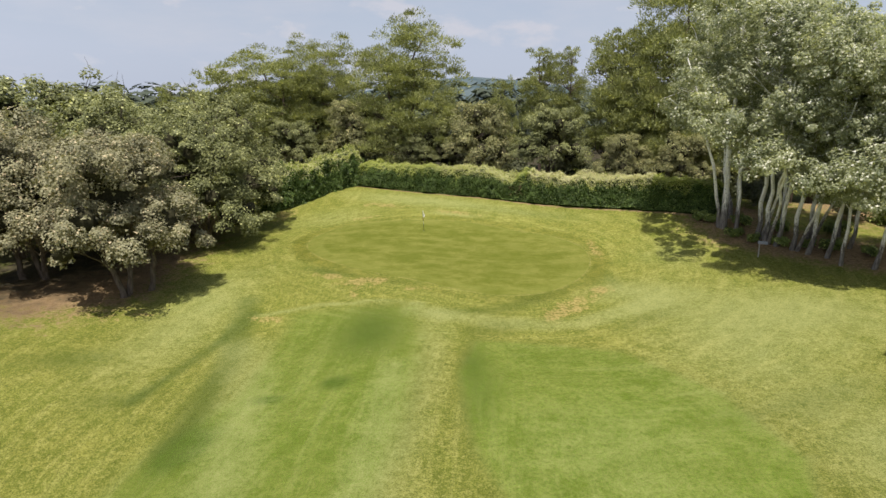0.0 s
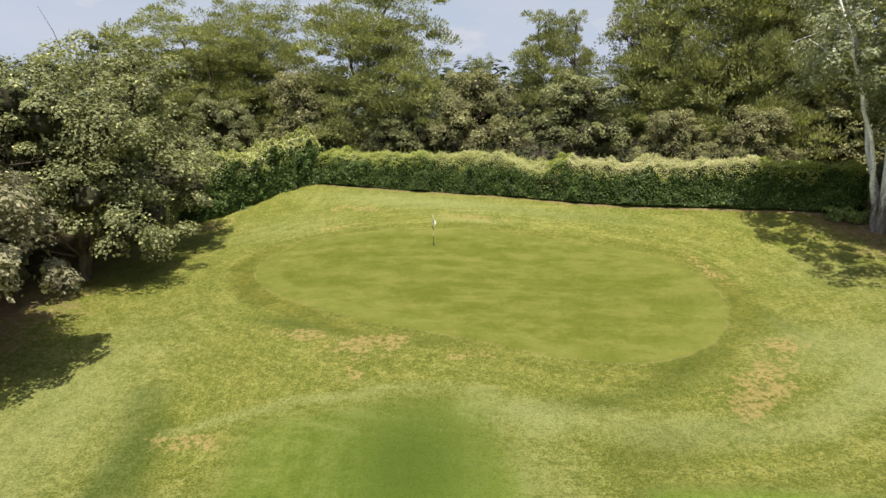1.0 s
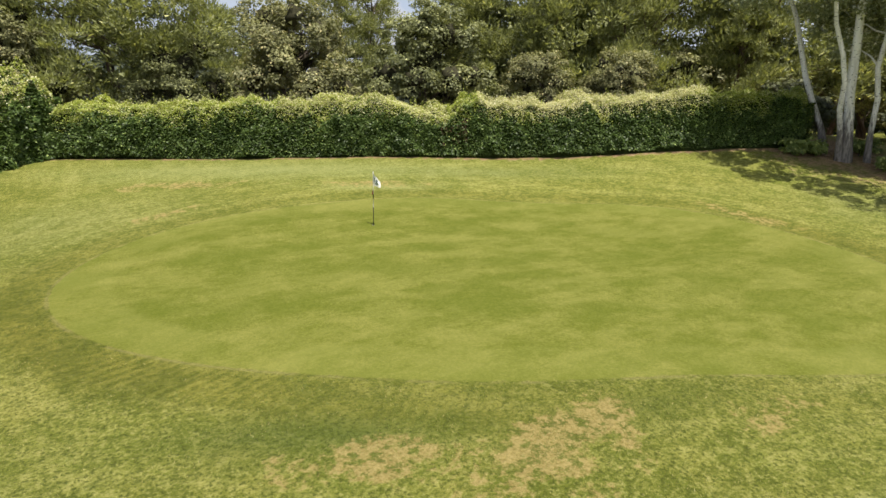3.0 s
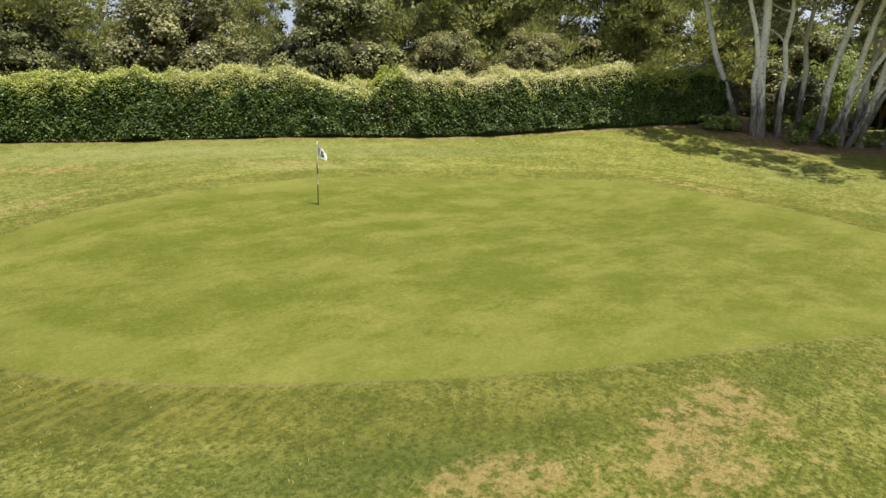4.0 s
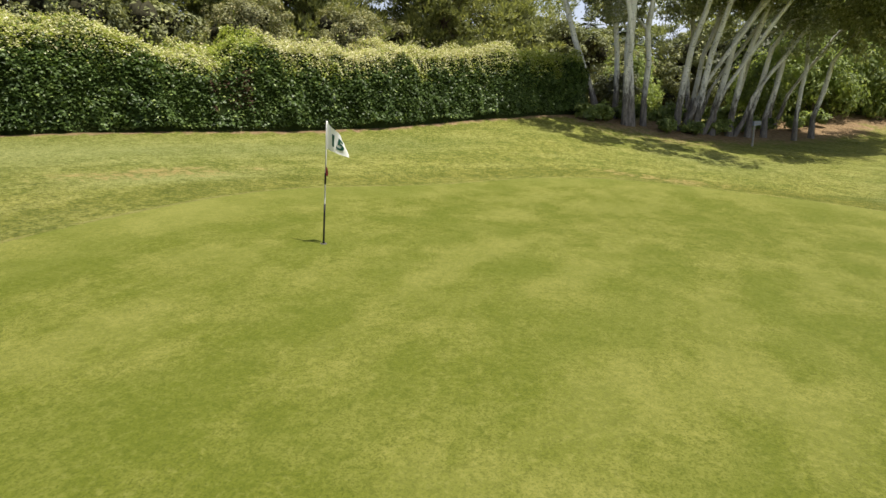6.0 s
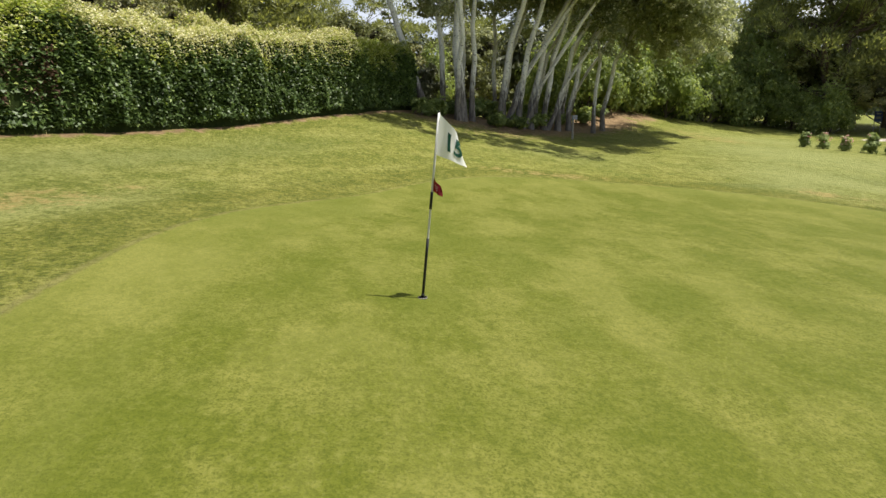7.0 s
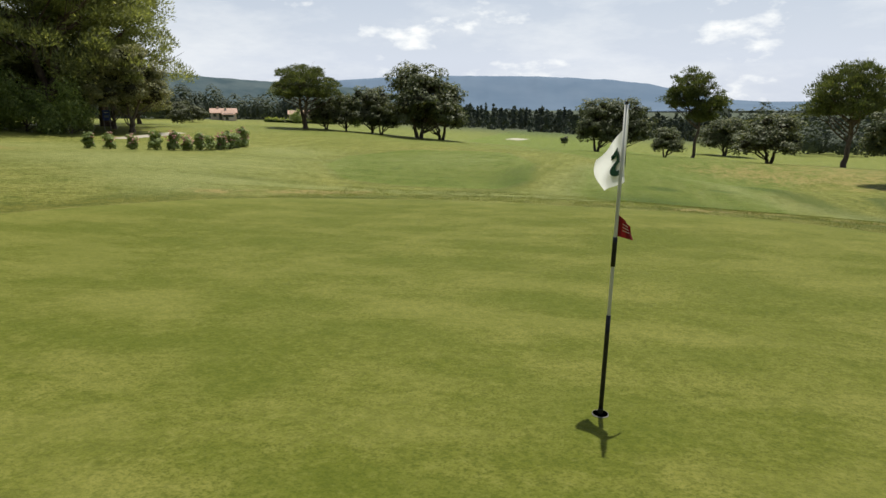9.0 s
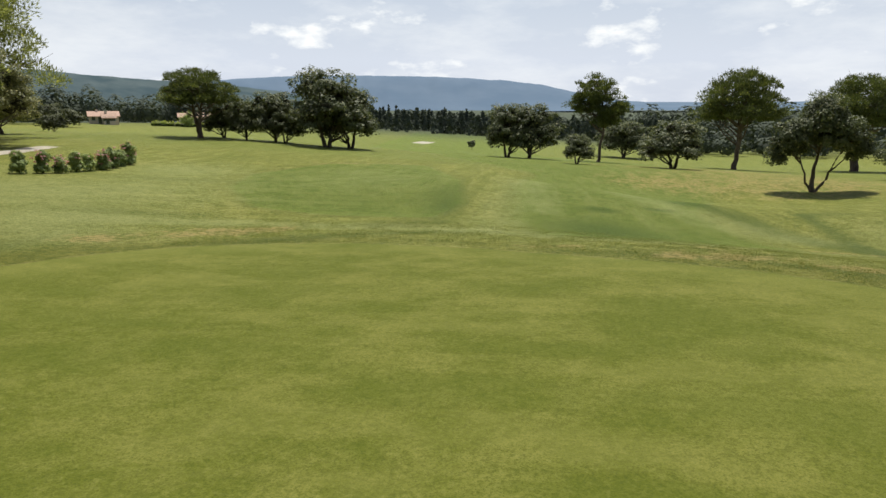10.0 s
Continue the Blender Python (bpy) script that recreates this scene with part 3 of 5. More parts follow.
# place of the cup; the sheet has no hole, a dark disc paints its shade
HOLE = (-2.262, 64.597)
ground_me = mesh_of("ground", np.stack([GX, GY, GZ], -1).reshape(-1, 3), grid_faces(*GX.shape), ground_mat)
for zone, val in zones.items():
    at = ground_me.attributes.new(zone, "FLOAT", "POINT")
    at.data.foreach_set("value", (val if zone in ("edge", "around") else np.clip(val, 0, 1)).astype(np.float32).ravel())
ground = tagged(new("ground", ground_me), "mown golf course turf with a paler putting green", "ground", kind="structure")


def part(name, me, parent, label=""):
    """Links a mesh as one part under a thing or part."""
    ob = new(name, me)
    ob.parent = parent
    if label:
        ob["label"] = label
    return ob


def thing(name, x, y, z, label, category, group="", turn=0.0, kind=""):
    ob = new(name)
    ob.empty_display_size = 0.2
    ob.matrix_basis = pose(x, y, z, 0, 0, turn)
    return tagged(ob, label, category, group, kind)


# ---- plants: limbs and leaves ----
def rng(seed):
    return np.random.default_rng(seed)


def tube(points, radii, sides=7):
    """A tapering limb through points: verts and quads."""
    pts, radii = np.asarray(points, float), np.asarray(radii, float)
    way = np.gradient(pts, axis=0)
    way /= np.linalg.norm(way, axis=1, keepdims=True) + 1e-9
    ref = np.where(np.abs(way[:, 2:3]) > 0.9, (1.0, 0, 0), (0, 0, 1.0))
    u = np.cross(way, ref)
    u /= np.linalg.norm(u, axis=1, keepdims=True) + 1e-9
    v = np.cross(way, u)
    a = np.linspace(0, 2 * np.pi, sides, endpoint=False)
    ring = pts[:, None] + radii[:, None, None] * (np.cos(a)[None, :, None] * u[:, None] + np.sin(a)[None, :, None] * v[:, None])
    i = np.arange(len(pts) * sides).reshape(len(pts), sides)
    j = np.roll(i, -1, axis=1)
    return ring.reshape(-1, 3), np.stack([i[:-1], j[:-1], j[1:], i[1:]], -1).reshape(-1, 4)


def bend(r, a, b, sag=0.15, n=6, crook=0.018):
    """A crooked way from a to b."""
    a, b = np.asarray(a, float), np.asarray(b, float)
    t = np.linspace(0, 1, n)[:, None]
    off = r.normal(0, 1, 3) * np.linalg.norm(b - a) * sag
    wob = r.normal(0, crook, (n, 3)) * np.linalg.norm(b - a)
    wob[0] = wob[-1] = 0
    return a + (b - a) * t + off * (t * (1 - t)) * 1.6 + wob


def merge(pieces):
    verts, faces, k = [], [], 0
    for v, f in pieces:
        verts.append(v)
        faces.append(f + k)
        k += len(v)
    return np.concatenate(verts), np.concatenate(faces)


def leaf_cards(r, at, normal, size, aspect=0.6, fold=0.18):
    """One small pointed leaf or spray at each place."""
    n = len(at)
    normal = normal / (np.linalg.norm(normal, axis=1, keepdims=True) + 1e-9)
    t = np.cross(normal, r.normal(0, 1, (n, 3)))
    t /= np.linalg.norm(t, axis=1, keepdims=True) + 1e-9
    s = np.cross(normal, t)
    L = (size * r.uniform(0.65, 1.35, n))[:, None] * 0.62
    W = L * aspect * 1.15
    verts = np.stack([at - t * L * 0.8 - s * W, at - t * L * 0.8 + s * W, at + t * L + normal * L * fold], 1).reshape(-1, 3)
    return verts, np.arange(n * 3).reshape(n, 3)


def balls(r, n):
    p = r.normal(0, 1, (n, 3))
    return p / np.linalg.norm(p, axis=1, keepdims=True)


def clumps_in(r, lobes, n, inner=0.55):
    """Clump middles spread through the outer part of the crown's lobes (x, y, z, rx, ry, rz)."""
    lobes = np.asarray(lobes, float)
    share = lobes[:, 3] * lobes[:, 4] + lobes[:, 3] * lobes[:, 5]
    pick = r.choice(len(lobes), n, p=share / share.sum())
    d = balls(r, n)
    d[:, 2] = np.where(d[:, 2] < -0.35, d[:, 2] * 0.8, d[:, 2])
    rad = r.uniform(inner, 1.0, n)[:, None]
    return lobes[pick, :3] + d * rad * lobes[pick, 3:6], d


def leafy(r, mids, outs, clump, count, leaf, aspect=0.6, flat=0.75, up=0.70, airy=False):
    """Sprays of leaves on the upper shell of every clump, so that each clump has its own light and shade."""
    n = len(mids)
    which = np.repeat(np.arange(n), count)
    rad = clump * r.uniform(0.5, 1.35, n)
    d = balls(r, len(which))
    if not airy:
        d[:, 2] = np.where(d[:, 2] < -0.55, -d[:, 2] * r.uniform(0.2, 1.0, len(which)), d[:, 2])
    pos = mids[which] + d * (rad[which] * r.uniform(0.68 if airy else 0.72, 1.05, len(which)))[:, None] * (1, 1, flat)
    normal = d + outs[which] * 0.3 + np.array((0, 0, up)) + r.normal(0, 0.45, d.shape)
    return leaf_cards(r, pos, normal, leaf, aspect)


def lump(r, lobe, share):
    """A rough rounded mass, added inside a lobe of the crown to darken its gaps."""
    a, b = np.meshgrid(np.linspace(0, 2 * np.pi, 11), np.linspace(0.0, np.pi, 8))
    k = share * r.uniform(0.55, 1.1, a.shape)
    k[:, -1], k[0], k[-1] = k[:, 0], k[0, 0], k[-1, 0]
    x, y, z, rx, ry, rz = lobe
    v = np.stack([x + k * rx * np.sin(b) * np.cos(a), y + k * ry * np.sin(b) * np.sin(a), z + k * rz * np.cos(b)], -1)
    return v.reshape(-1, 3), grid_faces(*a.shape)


def needle_tufts(r, mids, outs, clump, count, leaf, flat):
    """Narrow sprays of needles that point up and out of flattened pads."""
    n = len(mids)
    which = np.repeat(np.arange(n), count)
    rad = clump * r.uniform(0.55, 1.4, n)
    d = balls(r, len(which))
    d[:, 2] = np.where(d[:, 2] < -0.3, -d[:, 2] * r.uniform(0.0, 0.9, len(which)), d[:, 2])
    pos = mids[which] + d * (rad[which] * r.uniform(0.55, 1.05, len(which)))[:, None] * (1, 1, flat)
    axis = d + outs[which] * 0.35 + np.array((0, 0, 0.50)) + r.normal(0, 0.30, d.shape)
    axis /= np.linalg.norm(axis, axis=1, keepdims=True)
    side = np.cross(axis, r.normal(0, 0.8, d.shape) + (0, 0, 0.7))
    side /= np.linalg.norm(side, axis=1, keepdims=True) + 1e-9
    L = (leaf * r.uniform(0.6, 1.4, len(which)))[:, None]
    verts = np.stack([pos - axis * L * 0.45 - side * L * 0.21, pos - axis * L * 0.45 + side * L * 0.21, pos + axis * L * 0.65], 1).reshape(-1, 3)
    return verts, np.arange(len(which) * 3).reshape(-1, 3)


def tree(name, label, category, group, seed, stems, lobes, n_clumps, clump, count, leaf, leaf_mat, bark, limbs=14, foot=0.25, inner=0.5, aspect=0.6, flat=0.75, sag=0.06, airy=False, curl=1.0, needles=False):
    """A tree about its foot at (0, 0, 0): stems [(base x, y), (top x, y, z)], limbs to the clumps, a crown of small leaves."""
    r = rng(seed)
    ob = thing(name, 0, 0, 0, label, category, group)
    mids, outs = clumps_in(r, lobes, n_clumps, inner)
    wood = []
    ways = []
    for (bx, by), top, *slim in stems:
        slim = slim[0] if slim else 1.0
        way = bend(r, (bx, by, -0.25), top, sag, 11, 0.006 if sag < 0.05 else 0.014)
        if curl != 1.0:
            q = np.linspace(0, 1, 11)[:, None]
            way[:, :2] += (np.array(top[:2]) - (bx, by)) * (q ** curl - q)
        rad = foot * slim * np.linspace(1, 0.28, 11) ** 0.9
        rad[0] *= 1.35
        wood.append(tube(way, rad, 9))
        ways.append(way)
    for k in r.choice(len(mids), min(limbs, len(mids)), replace=False):
        # the limb leaves its stem some way below its clump
        spots = np.concatenate([w[2:] for w in ways])
        far = np.hypot(spots[:, 0] - mids[k][0], spots[:, 1] - mids[k][1])
        low = spots[int(np.argmin(np.abs(mids[k][2] - 0.75 * far - spots[:, 2]) + 0.5 * far))]
        if np.linalg.norm(low - mids[k]) > (4.0 if airy else 7.0):
            continue
        limb = bend(r, low, mids[k], 0.13, 6)
        wood.append(tube(limb, foot * np.linspace(0.38, 0.07, 6), 4))
        for _ in range(2):
            tip = mids[k] + r.normal(0, clump * 0.9, 3)
            wood.append(tube(bend(r, limb[3], tip, 0.1, 4), foot * np.linspace(0.15, 0.04, 4), 3))
    part("trunk", mesh_of("trunk", *merge(wood), bark), ob)
    if needles:
        cards = needle_tufts(r, mids, outs, clump, count, leaf, flat)
    else:
        cards = leafy(r, mids, outs, clump, count, leaf, aspect, flat, airy=airy)
    # larger sprays deeper in, which close the crown
    core = r.integers(0, len(lobes), 250 if airy else 1100)
    deep = np.asarray(lobes, float)[core]
    d = balls(r, len(core))
    sprays = leaf_cards(r, deep[:, :3] + d * deep[:, 3:6] * r.uniform(0.15, 0.70, (len(core), 1)), d + (0, 0, 0.4) + r.normal(0, 0.4, d.shape), min(clump * 0.45, 0.23), 0.75)
    part("crown", mesh_of("crown", *merge([cards, sprays]), leaf_mat, False), ob)
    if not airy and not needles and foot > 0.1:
        part("shade_core", mesh_of("shade_core", *merge([lump(r, lobe, 0.40) for lobe in lobes]), CROWN_CORE), ob, "dark lump added inside the crown to shade its gaps")["kind"] = "stuff"
    return ob


def stand(ob, x, y, scale=1.0, turn=0.0, tall=1.0, sink=0.0, label="", name=""):
    """A copy of a tree at (x, y) on the ground."""
    c = copy_thing(ob, pose(x, y, gz(x, y) - sink, 0, 0, turn) @ Matrix.Diagonal((scale, scale, scale * tall, 1)))
    if label:
        c["label"] = label
    return c


def put(ob, x, y, scale=1.0, turn=0.0, tall=1.0):
    ob.matrix_basis = pose(x, y, gz(x, y), 0, 0, turn) @ Matrix.Diagonal((scale, scale, scale * tall, 1))
    return ob


# ---- the hedge behind the green ----
def hedge_line(pts, tall, thick, seed, density, label, bloom=(), top_light=True, leaf=0.28, group="", wild=1.3, dips=()):
    """A clipped hedge along points: an inside coloured dark for shade, leaves all over it, young leaves on top."""
    r = rng(seed)
    pts = np.asarray(pts, float)
    seg = np.r_[0, np.cumsum(np.hypot(*np.diff(pts, axis=0).T))]
    n = int(seg[-1] / 0.5) + 2
    s = np.linspace(0, seg[-1], n)
    cx, cy = np.interp(s, seg, pts[:, 0]), np.interp(s, seg, pts[:, 1])
    tx, ty = np.gradient(cx), np.gradient(cy)
    ln = np.hypot(tx, ty)
    nx, ny = -ty / ln, tx / ln
    base = ground_z(cx, cy)
    ob = thing("hedge", cx[n // 2], cy[n // 2], base[n // 2], label, "hedge", group)
    org = np.array((cx[n // 2], cy[n // 2], base[n // 2]))
    tops = np.array([tall * (1 + wild * (0.09 * noise.noise((v * 0.30, seed, 0)) + 0.08 * noise.noise((v * 0.9, seed, 5)) + 0.05 * noise.noise((v * 2.3, seed, 7)))) for v in s])
    for at, deep, half in dips:
        tops *= 1 - deep * np.exp(-((cx - at) / half) ** 2)
    wide = np.array([thick * (1 + wild * 0.20 * noise.noise((v * 0.4, seed, 9))) for v in s])
    # cross-section: up one side, over the top, down the other
    prof = np.array([(-0.5, -0.1), (-0.54, 0.25), (-0.54, 0.6), (-0.47, 0.87), (-0.30, 0.98), (0, 1.0), (0.30, 0.98), (0.47, 0.87), (0.54, 0.6), (0.54, 0.25), (0.5, -0.1)])

    def skin(u, v, shrink=1.0):
        """Place on the hedge's skin at the length u and the profile v (both 0 to 1)."""
        k, q = u * (n - 1), v * (len(prof) - 1)
        a = np.interp(q, np.arange(len(prof)), prof[:, 0])
        h = np.interp(q, np.arange(len(prof)), prof[:, 1])
        I = np.arange(n)
        w, t = np.interp(k, I, wide) * a * shrink, np.interp(k, I, tops) * np.where(h > 0, h * shrink, h)
        end = np.clip(np.minimum(u, 1 - u) * seg[-1] / 0.7, 0, 1) ** 0.5
        w = w * (0.45 + 0.55 * end)
        return np.stack([np.interp(k, I, cx) + np.interp(k, I, nx) * w, np.interp(k, I, cy) + np.interp(k, I, ny) * w, np.interp(k, I, base) + t * (0.8 + 0.2 * end)], -1) - org

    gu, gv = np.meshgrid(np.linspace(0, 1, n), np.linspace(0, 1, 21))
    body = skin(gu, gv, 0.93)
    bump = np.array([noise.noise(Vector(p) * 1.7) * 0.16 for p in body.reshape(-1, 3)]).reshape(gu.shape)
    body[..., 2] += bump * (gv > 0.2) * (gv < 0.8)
    part("inside", mesh_of("inside", body.reshape(-1, 3), grid_faces(*gu.shape), HEDGE_CORE), ob, "inner body of the hedge, coloured dark for shade between leaves")
    area = seg[-1] * (2 * tall + thick)
    m = int(area * density)
    u, v = r.uniform(0, 1, m), r.uniform(0.025, 0.975, m)
    lump = np.array([1.2 * noise.noise((a * seg[-1] * 0.45, b * 4.0, seed)) + 0.9 * noise.noise((a * seg[-1] * 1.2, b * 9, seed)) + 0.5 * noise.noise((a * seg[-1] * 2.6, b * 20, seed)) for a, b in zip(u, v)])
    p = skin(u, v, 1.0)
    q = skin(u, v, 1.12)
    out = q - p + np.array((0, 0, 0.08))
    out /= np.linalg.norm(out, axis=1, keepdims=True) + 1e-9
    p = p + out * (np.maximum(lump * 0.34 * wild, -0.14) + r.normal(0, 0.06, m))[:, None]
    nrm = out + np.array((0, 0, 0.30)) + r.normal(0, 0.60, (m, 3))
    # a withered gap low in the front
    withered = np.zeros(len(v), bool)
    if dips:
        px = p[:, 0] + org[0]
        hv = np.interp(v * (len(prof) - 1), np.arange(len(prof)), prof[:, 1])
        withered = (np.abs(px - dips[0][0] - 0.2 + 0.5 * lump) < 0.75) & (hv > 0.18) & (hv < 0.66 + 0.2 * lump) & (v < 0.5) & (r.uniform(0, 1, m) < 0.7)
        p[withered] -= out[withered] * 0.18
    # ends
    e = int(thick * tall * density)
    for u0 in (0.0, 1.0):
        a, h = r.uniform(-0.5, 0.5, e), r.uniform(0, 0.95, e)
        k = np.full(e, u0 * (n - 1))
        I = np.arange(n)
        side = -1 if u0 == 0 else 1
        pe = np.stack([np.interp(k, I, cx) + np.interp(k, I, nx) * wide[0] * a * 0.7, np.interp(k, I, cy) + np.interp(k, I, ny) * wide[0] * a * 0.7, np.interp(k, I, base) + tall * h * 0.85], -1) - org
        tdir = np.array((tx[0], ty[0], 0)) / ln[0] * side
        p = np.concatenate([p, pe + tdir * r.uniform(0, 0.35, e)[:, None]])
        nrm = np.concatenate([nrm, np.tile(tdir, (e, 1)) + r.normal(0, 0.5, (e, 3))])
        u, v, withered = np.r_[u, k / (n - 1)], np.r_[v, np.full(e, 0.2)], np.r_[withered, np.zeros(e, bool)]
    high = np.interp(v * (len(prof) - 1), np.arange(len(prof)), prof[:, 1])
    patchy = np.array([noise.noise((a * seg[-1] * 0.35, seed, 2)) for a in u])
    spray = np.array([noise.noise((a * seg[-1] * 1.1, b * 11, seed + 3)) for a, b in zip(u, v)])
    # young shoots near the top; their pale colour also paints sunlit clumps
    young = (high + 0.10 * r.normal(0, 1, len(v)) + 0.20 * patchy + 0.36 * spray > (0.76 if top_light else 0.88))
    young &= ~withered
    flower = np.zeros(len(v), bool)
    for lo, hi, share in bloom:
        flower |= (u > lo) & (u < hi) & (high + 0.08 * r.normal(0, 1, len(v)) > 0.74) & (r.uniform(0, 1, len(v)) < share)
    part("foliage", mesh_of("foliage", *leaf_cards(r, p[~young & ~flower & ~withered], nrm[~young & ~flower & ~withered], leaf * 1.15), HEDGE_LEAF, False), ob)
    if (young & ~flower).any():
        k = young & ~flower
        part("young_growth", mesh_of("young_growth", *leaf_cards(r, p[k] + np.array((0, 0, 0.05)), nrm[k], leaf * 0.9), HEDGE_TOP, False), ob, "pale yellow-green young shoots on top, also coloured for sunlit clumps")["kind"] = "stuff"
    if withered.any():
        part("withered_patch", mesh_of("withered_patch", *leaf_cards(r, p[withered], nrm[withered], leaf * 1.1), WITHERED, False), ob, "withered brown twigs and leaves")["kind"] = "stuff"
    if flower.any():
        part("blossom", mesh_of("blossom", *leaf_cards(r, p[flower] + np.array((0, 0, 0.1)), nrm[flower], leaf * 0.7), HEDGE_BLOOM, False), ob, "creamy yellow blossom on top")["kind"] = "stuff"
    # single shoots that stick out of the top
    m = int(seg[-1] * 9)
    u = r.uniform(0.01, 0.99, m)
    p = skin(u, r.uniform(0.34, 0.66, m), 1.0)
    tip = np.stack([r.normal(0, 0.35, m), r.normal(0, 0.35, m), np.ones(m)], -1)
    which = np.repeat(np.arange(m), 7)
    along = (r.uniform(0.0, 1.0, len(which)) * (r.uniform(0.15, 1.0, m) ** 2 * 0.95)[which])[:, None]
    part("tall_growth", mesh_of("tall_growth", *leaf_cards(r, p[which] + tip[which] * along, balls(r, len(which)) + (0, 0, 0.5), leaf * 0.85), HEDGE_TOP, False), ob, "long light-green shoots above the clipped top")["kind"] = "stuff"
    return ob


def hy(x):
    return 73.7 - 0.56 * (x - 8.5) + 1.1


hedge_line([(x, hy(x)) for x in (-13.0, -6, 0, 6, 12, 18, 23, 26.6)], 3.05, 2.3, 11, 640, "long clipped green hedge with pale flowering top behind the green", bloom=((0.08, 0.30, 0.12), (0.30, 0.52, 0.50), (0.56, 0.86, 0.85)), group="hedges", leaf=0.085, dips=((7.2, 0.22, 0.9), (-9.5, 0.06, 2.0), (3.0, -0.05, 2.5), (8.6, -0.10, 0.5), (24, 0.06, 2)))
hedge_line([(-13.2, 87.6), (-16.5, 85.5), (-19.5, 80.5), (-22.5, 76)], 4.2, 3.4, 12, 380, "bushy hedge with pale leaf tips at the corner of the lawn", bloom=((0.0, 1.0, 0.30),), group="hedges", leaf=0.14, wild=2.6, top_light=False)


# ---- trees ----
def lobe_crown(r, w, z0, z1, n=7, spread=0.66):
    """Lobes in two rings about a middle, which together fill a crown of width w between the heights z0 and z1."""
    h = z1 - z0
    out = [(0, 0, z0 + h * 0.52, w * 0.34, w * 0.34, h * 0.46)]
    low = int(n * 0.6)
    for k in range(n):
        many, d, z = (low, spread, r.uniform(0.20, 0.42)) if k < low else (n - low, spread * 0.62, r.uniform(0.58, 0.78))
        a = 2 * np.pi * (k + r.uniform(0, 0.6)) / many
        d *= w * 0.5 * r.uniform(0.85, 1.1)
        s = w * r.uniform(0.16, 0.22)
        out.append((d * math.cos(a), d * math.sin(a), z0 + h * z, s, s, min(s, h * 0.28)))
    return out


def pine_crown(r, w, z0, z1, tiers=6):
    """Billowing tiers of a pine, narrowing to a rounded top."""
    out = [(0, 0, z0 + (z1 - z0) * 0.5, w * 0.22, w * 0.22, (z1 - z0) * 0.42)]
    for k in range(tiers):
        f = (k + 0.5) / tiers
        R = w * 0.5 * math.sqrt(1 - (0.90 * f) ** 2.4) * r.uniform(0.88, 1.1)
        m = max(2, int(round(6 * R / (w * 0.5))))
        for q in range(m):
            a = 2 * np.pi * (q + r.uniform(0, 0.7)) / m + k
            s = (0.34 * R + 0.07 * w) * r.uniform(0.85, 1.15)
            d = max(R - 0.75 * s, 0.3) * r.uniform(0.9, 1.1)
            out.append((d * math.cos(a), d * math.sin(a), z0 + (z1 - z0) * (f + r.uniform(-0.06, 0.06)), s, s, s * 0.80))
    return out


r0 = rng(3)
GREY_STEMS = [((0, 0), (-1.6, 0.4, 6.4)), ((0.15, 0.1), (0.9, 1.2, 7.0)), ((1.6, 1.2), (2.4, 2.2, 6.0))]
GREY_LOBES = lobe_crown(r0, 12.4, 2.5, 12.6, 15)
oak_grey = tree("oak_tree", "grey-green holm oak with two leaning grey stems", "tree", "oaks beside the green", 21, GREY_STEMS, GREY_LOBES, 210, 0.98, 270, 0.135, OAK_GREY, BARK, 34, 0.24, aspect=0.8)
put(oak_grey, -23.3, 47.0, 1.0, 20)
oak_back = tree("oak_tree", "grey-green holm oak at the back of the grove", "tree", "oaks beside the green", 25, GREY_STEMS, GREY_LOBES, 170, 1.0, 110, 0.20, OAK_GREY, BARK, 16, 0.24, aspect=0.8)
put(oak_back, -39.0, 58.0, 1.05, 260)
GREEN_STEMS = [((0, 0), (0.5, 0.3, 9)), ((0.6, -0.3), (-1.8, 1.0, 8))]
GREEN_LOBES = lobe_crown(r0, 13.2, 0.4, 14.4, 16)
oak_green = tree("broadleaf_tree", "tall dense broadleaf tree with fresh green leaves", "tree", "oaks beside the green", 22, GREEN_STEMS, GREEN_LOBES, 230, 1.05, 240, 0.15, OAK_GREEN, BARK, 30, 0.3, aspect=0.8)
put(oak_green, -24.0, 67.5, 1.05, 0)
green_back = tree("broadleaf_tree", "tall dense broadleaf tree at the back of the grove", "tree", "oaks beside the green", 26, GREEN_STEMS, GREEN_LOBES, 180, 1.1, 85, 0.25, OAK_GREEN, BARK, 14, 0.3, aspect=0.8)
put(green_back, -37.0, 70.0, 1.1, 200)
for x, y, k, a in ((-31.5, 50.0, 1.0, 140), (-27.5, 55.0, 0.9, 320)):
    stand(oak_grey, x, y, k, a)
for x, y, k, a in ((-37.0, 38.0, 0.95, 30), (-41.0, 45.0, 1.05, 100)):
    stand(oak_back, x, y, k, a)
for x, y, k, a in ((-30.0, 61.5, 1.0, 80), (-22.8, 60.3, 0.86, 170)):
    stand(oak_green, x, y, k, a)
for x, y, k, a in ((-32.0, 81.0, 0.95, 290), (-46.0, 80.0, 1.1, 120), (-49.0, 66.0, 1.1, 10)):
    stand(green_back, x, y, k, a)

for x, y, k, a in ((53.0, 68.0, 0.7, 40), (46.0, 80.0, 0.75, 150), (62.0, 57.0, 0.75, 250), (58.0, 76.0, 0.9, 330), (70.0, 46.0, 0.8, 20)):
    stand(green_back, x, y, k, a, label="sunlit broadleaf tree beyond the poplar grove")

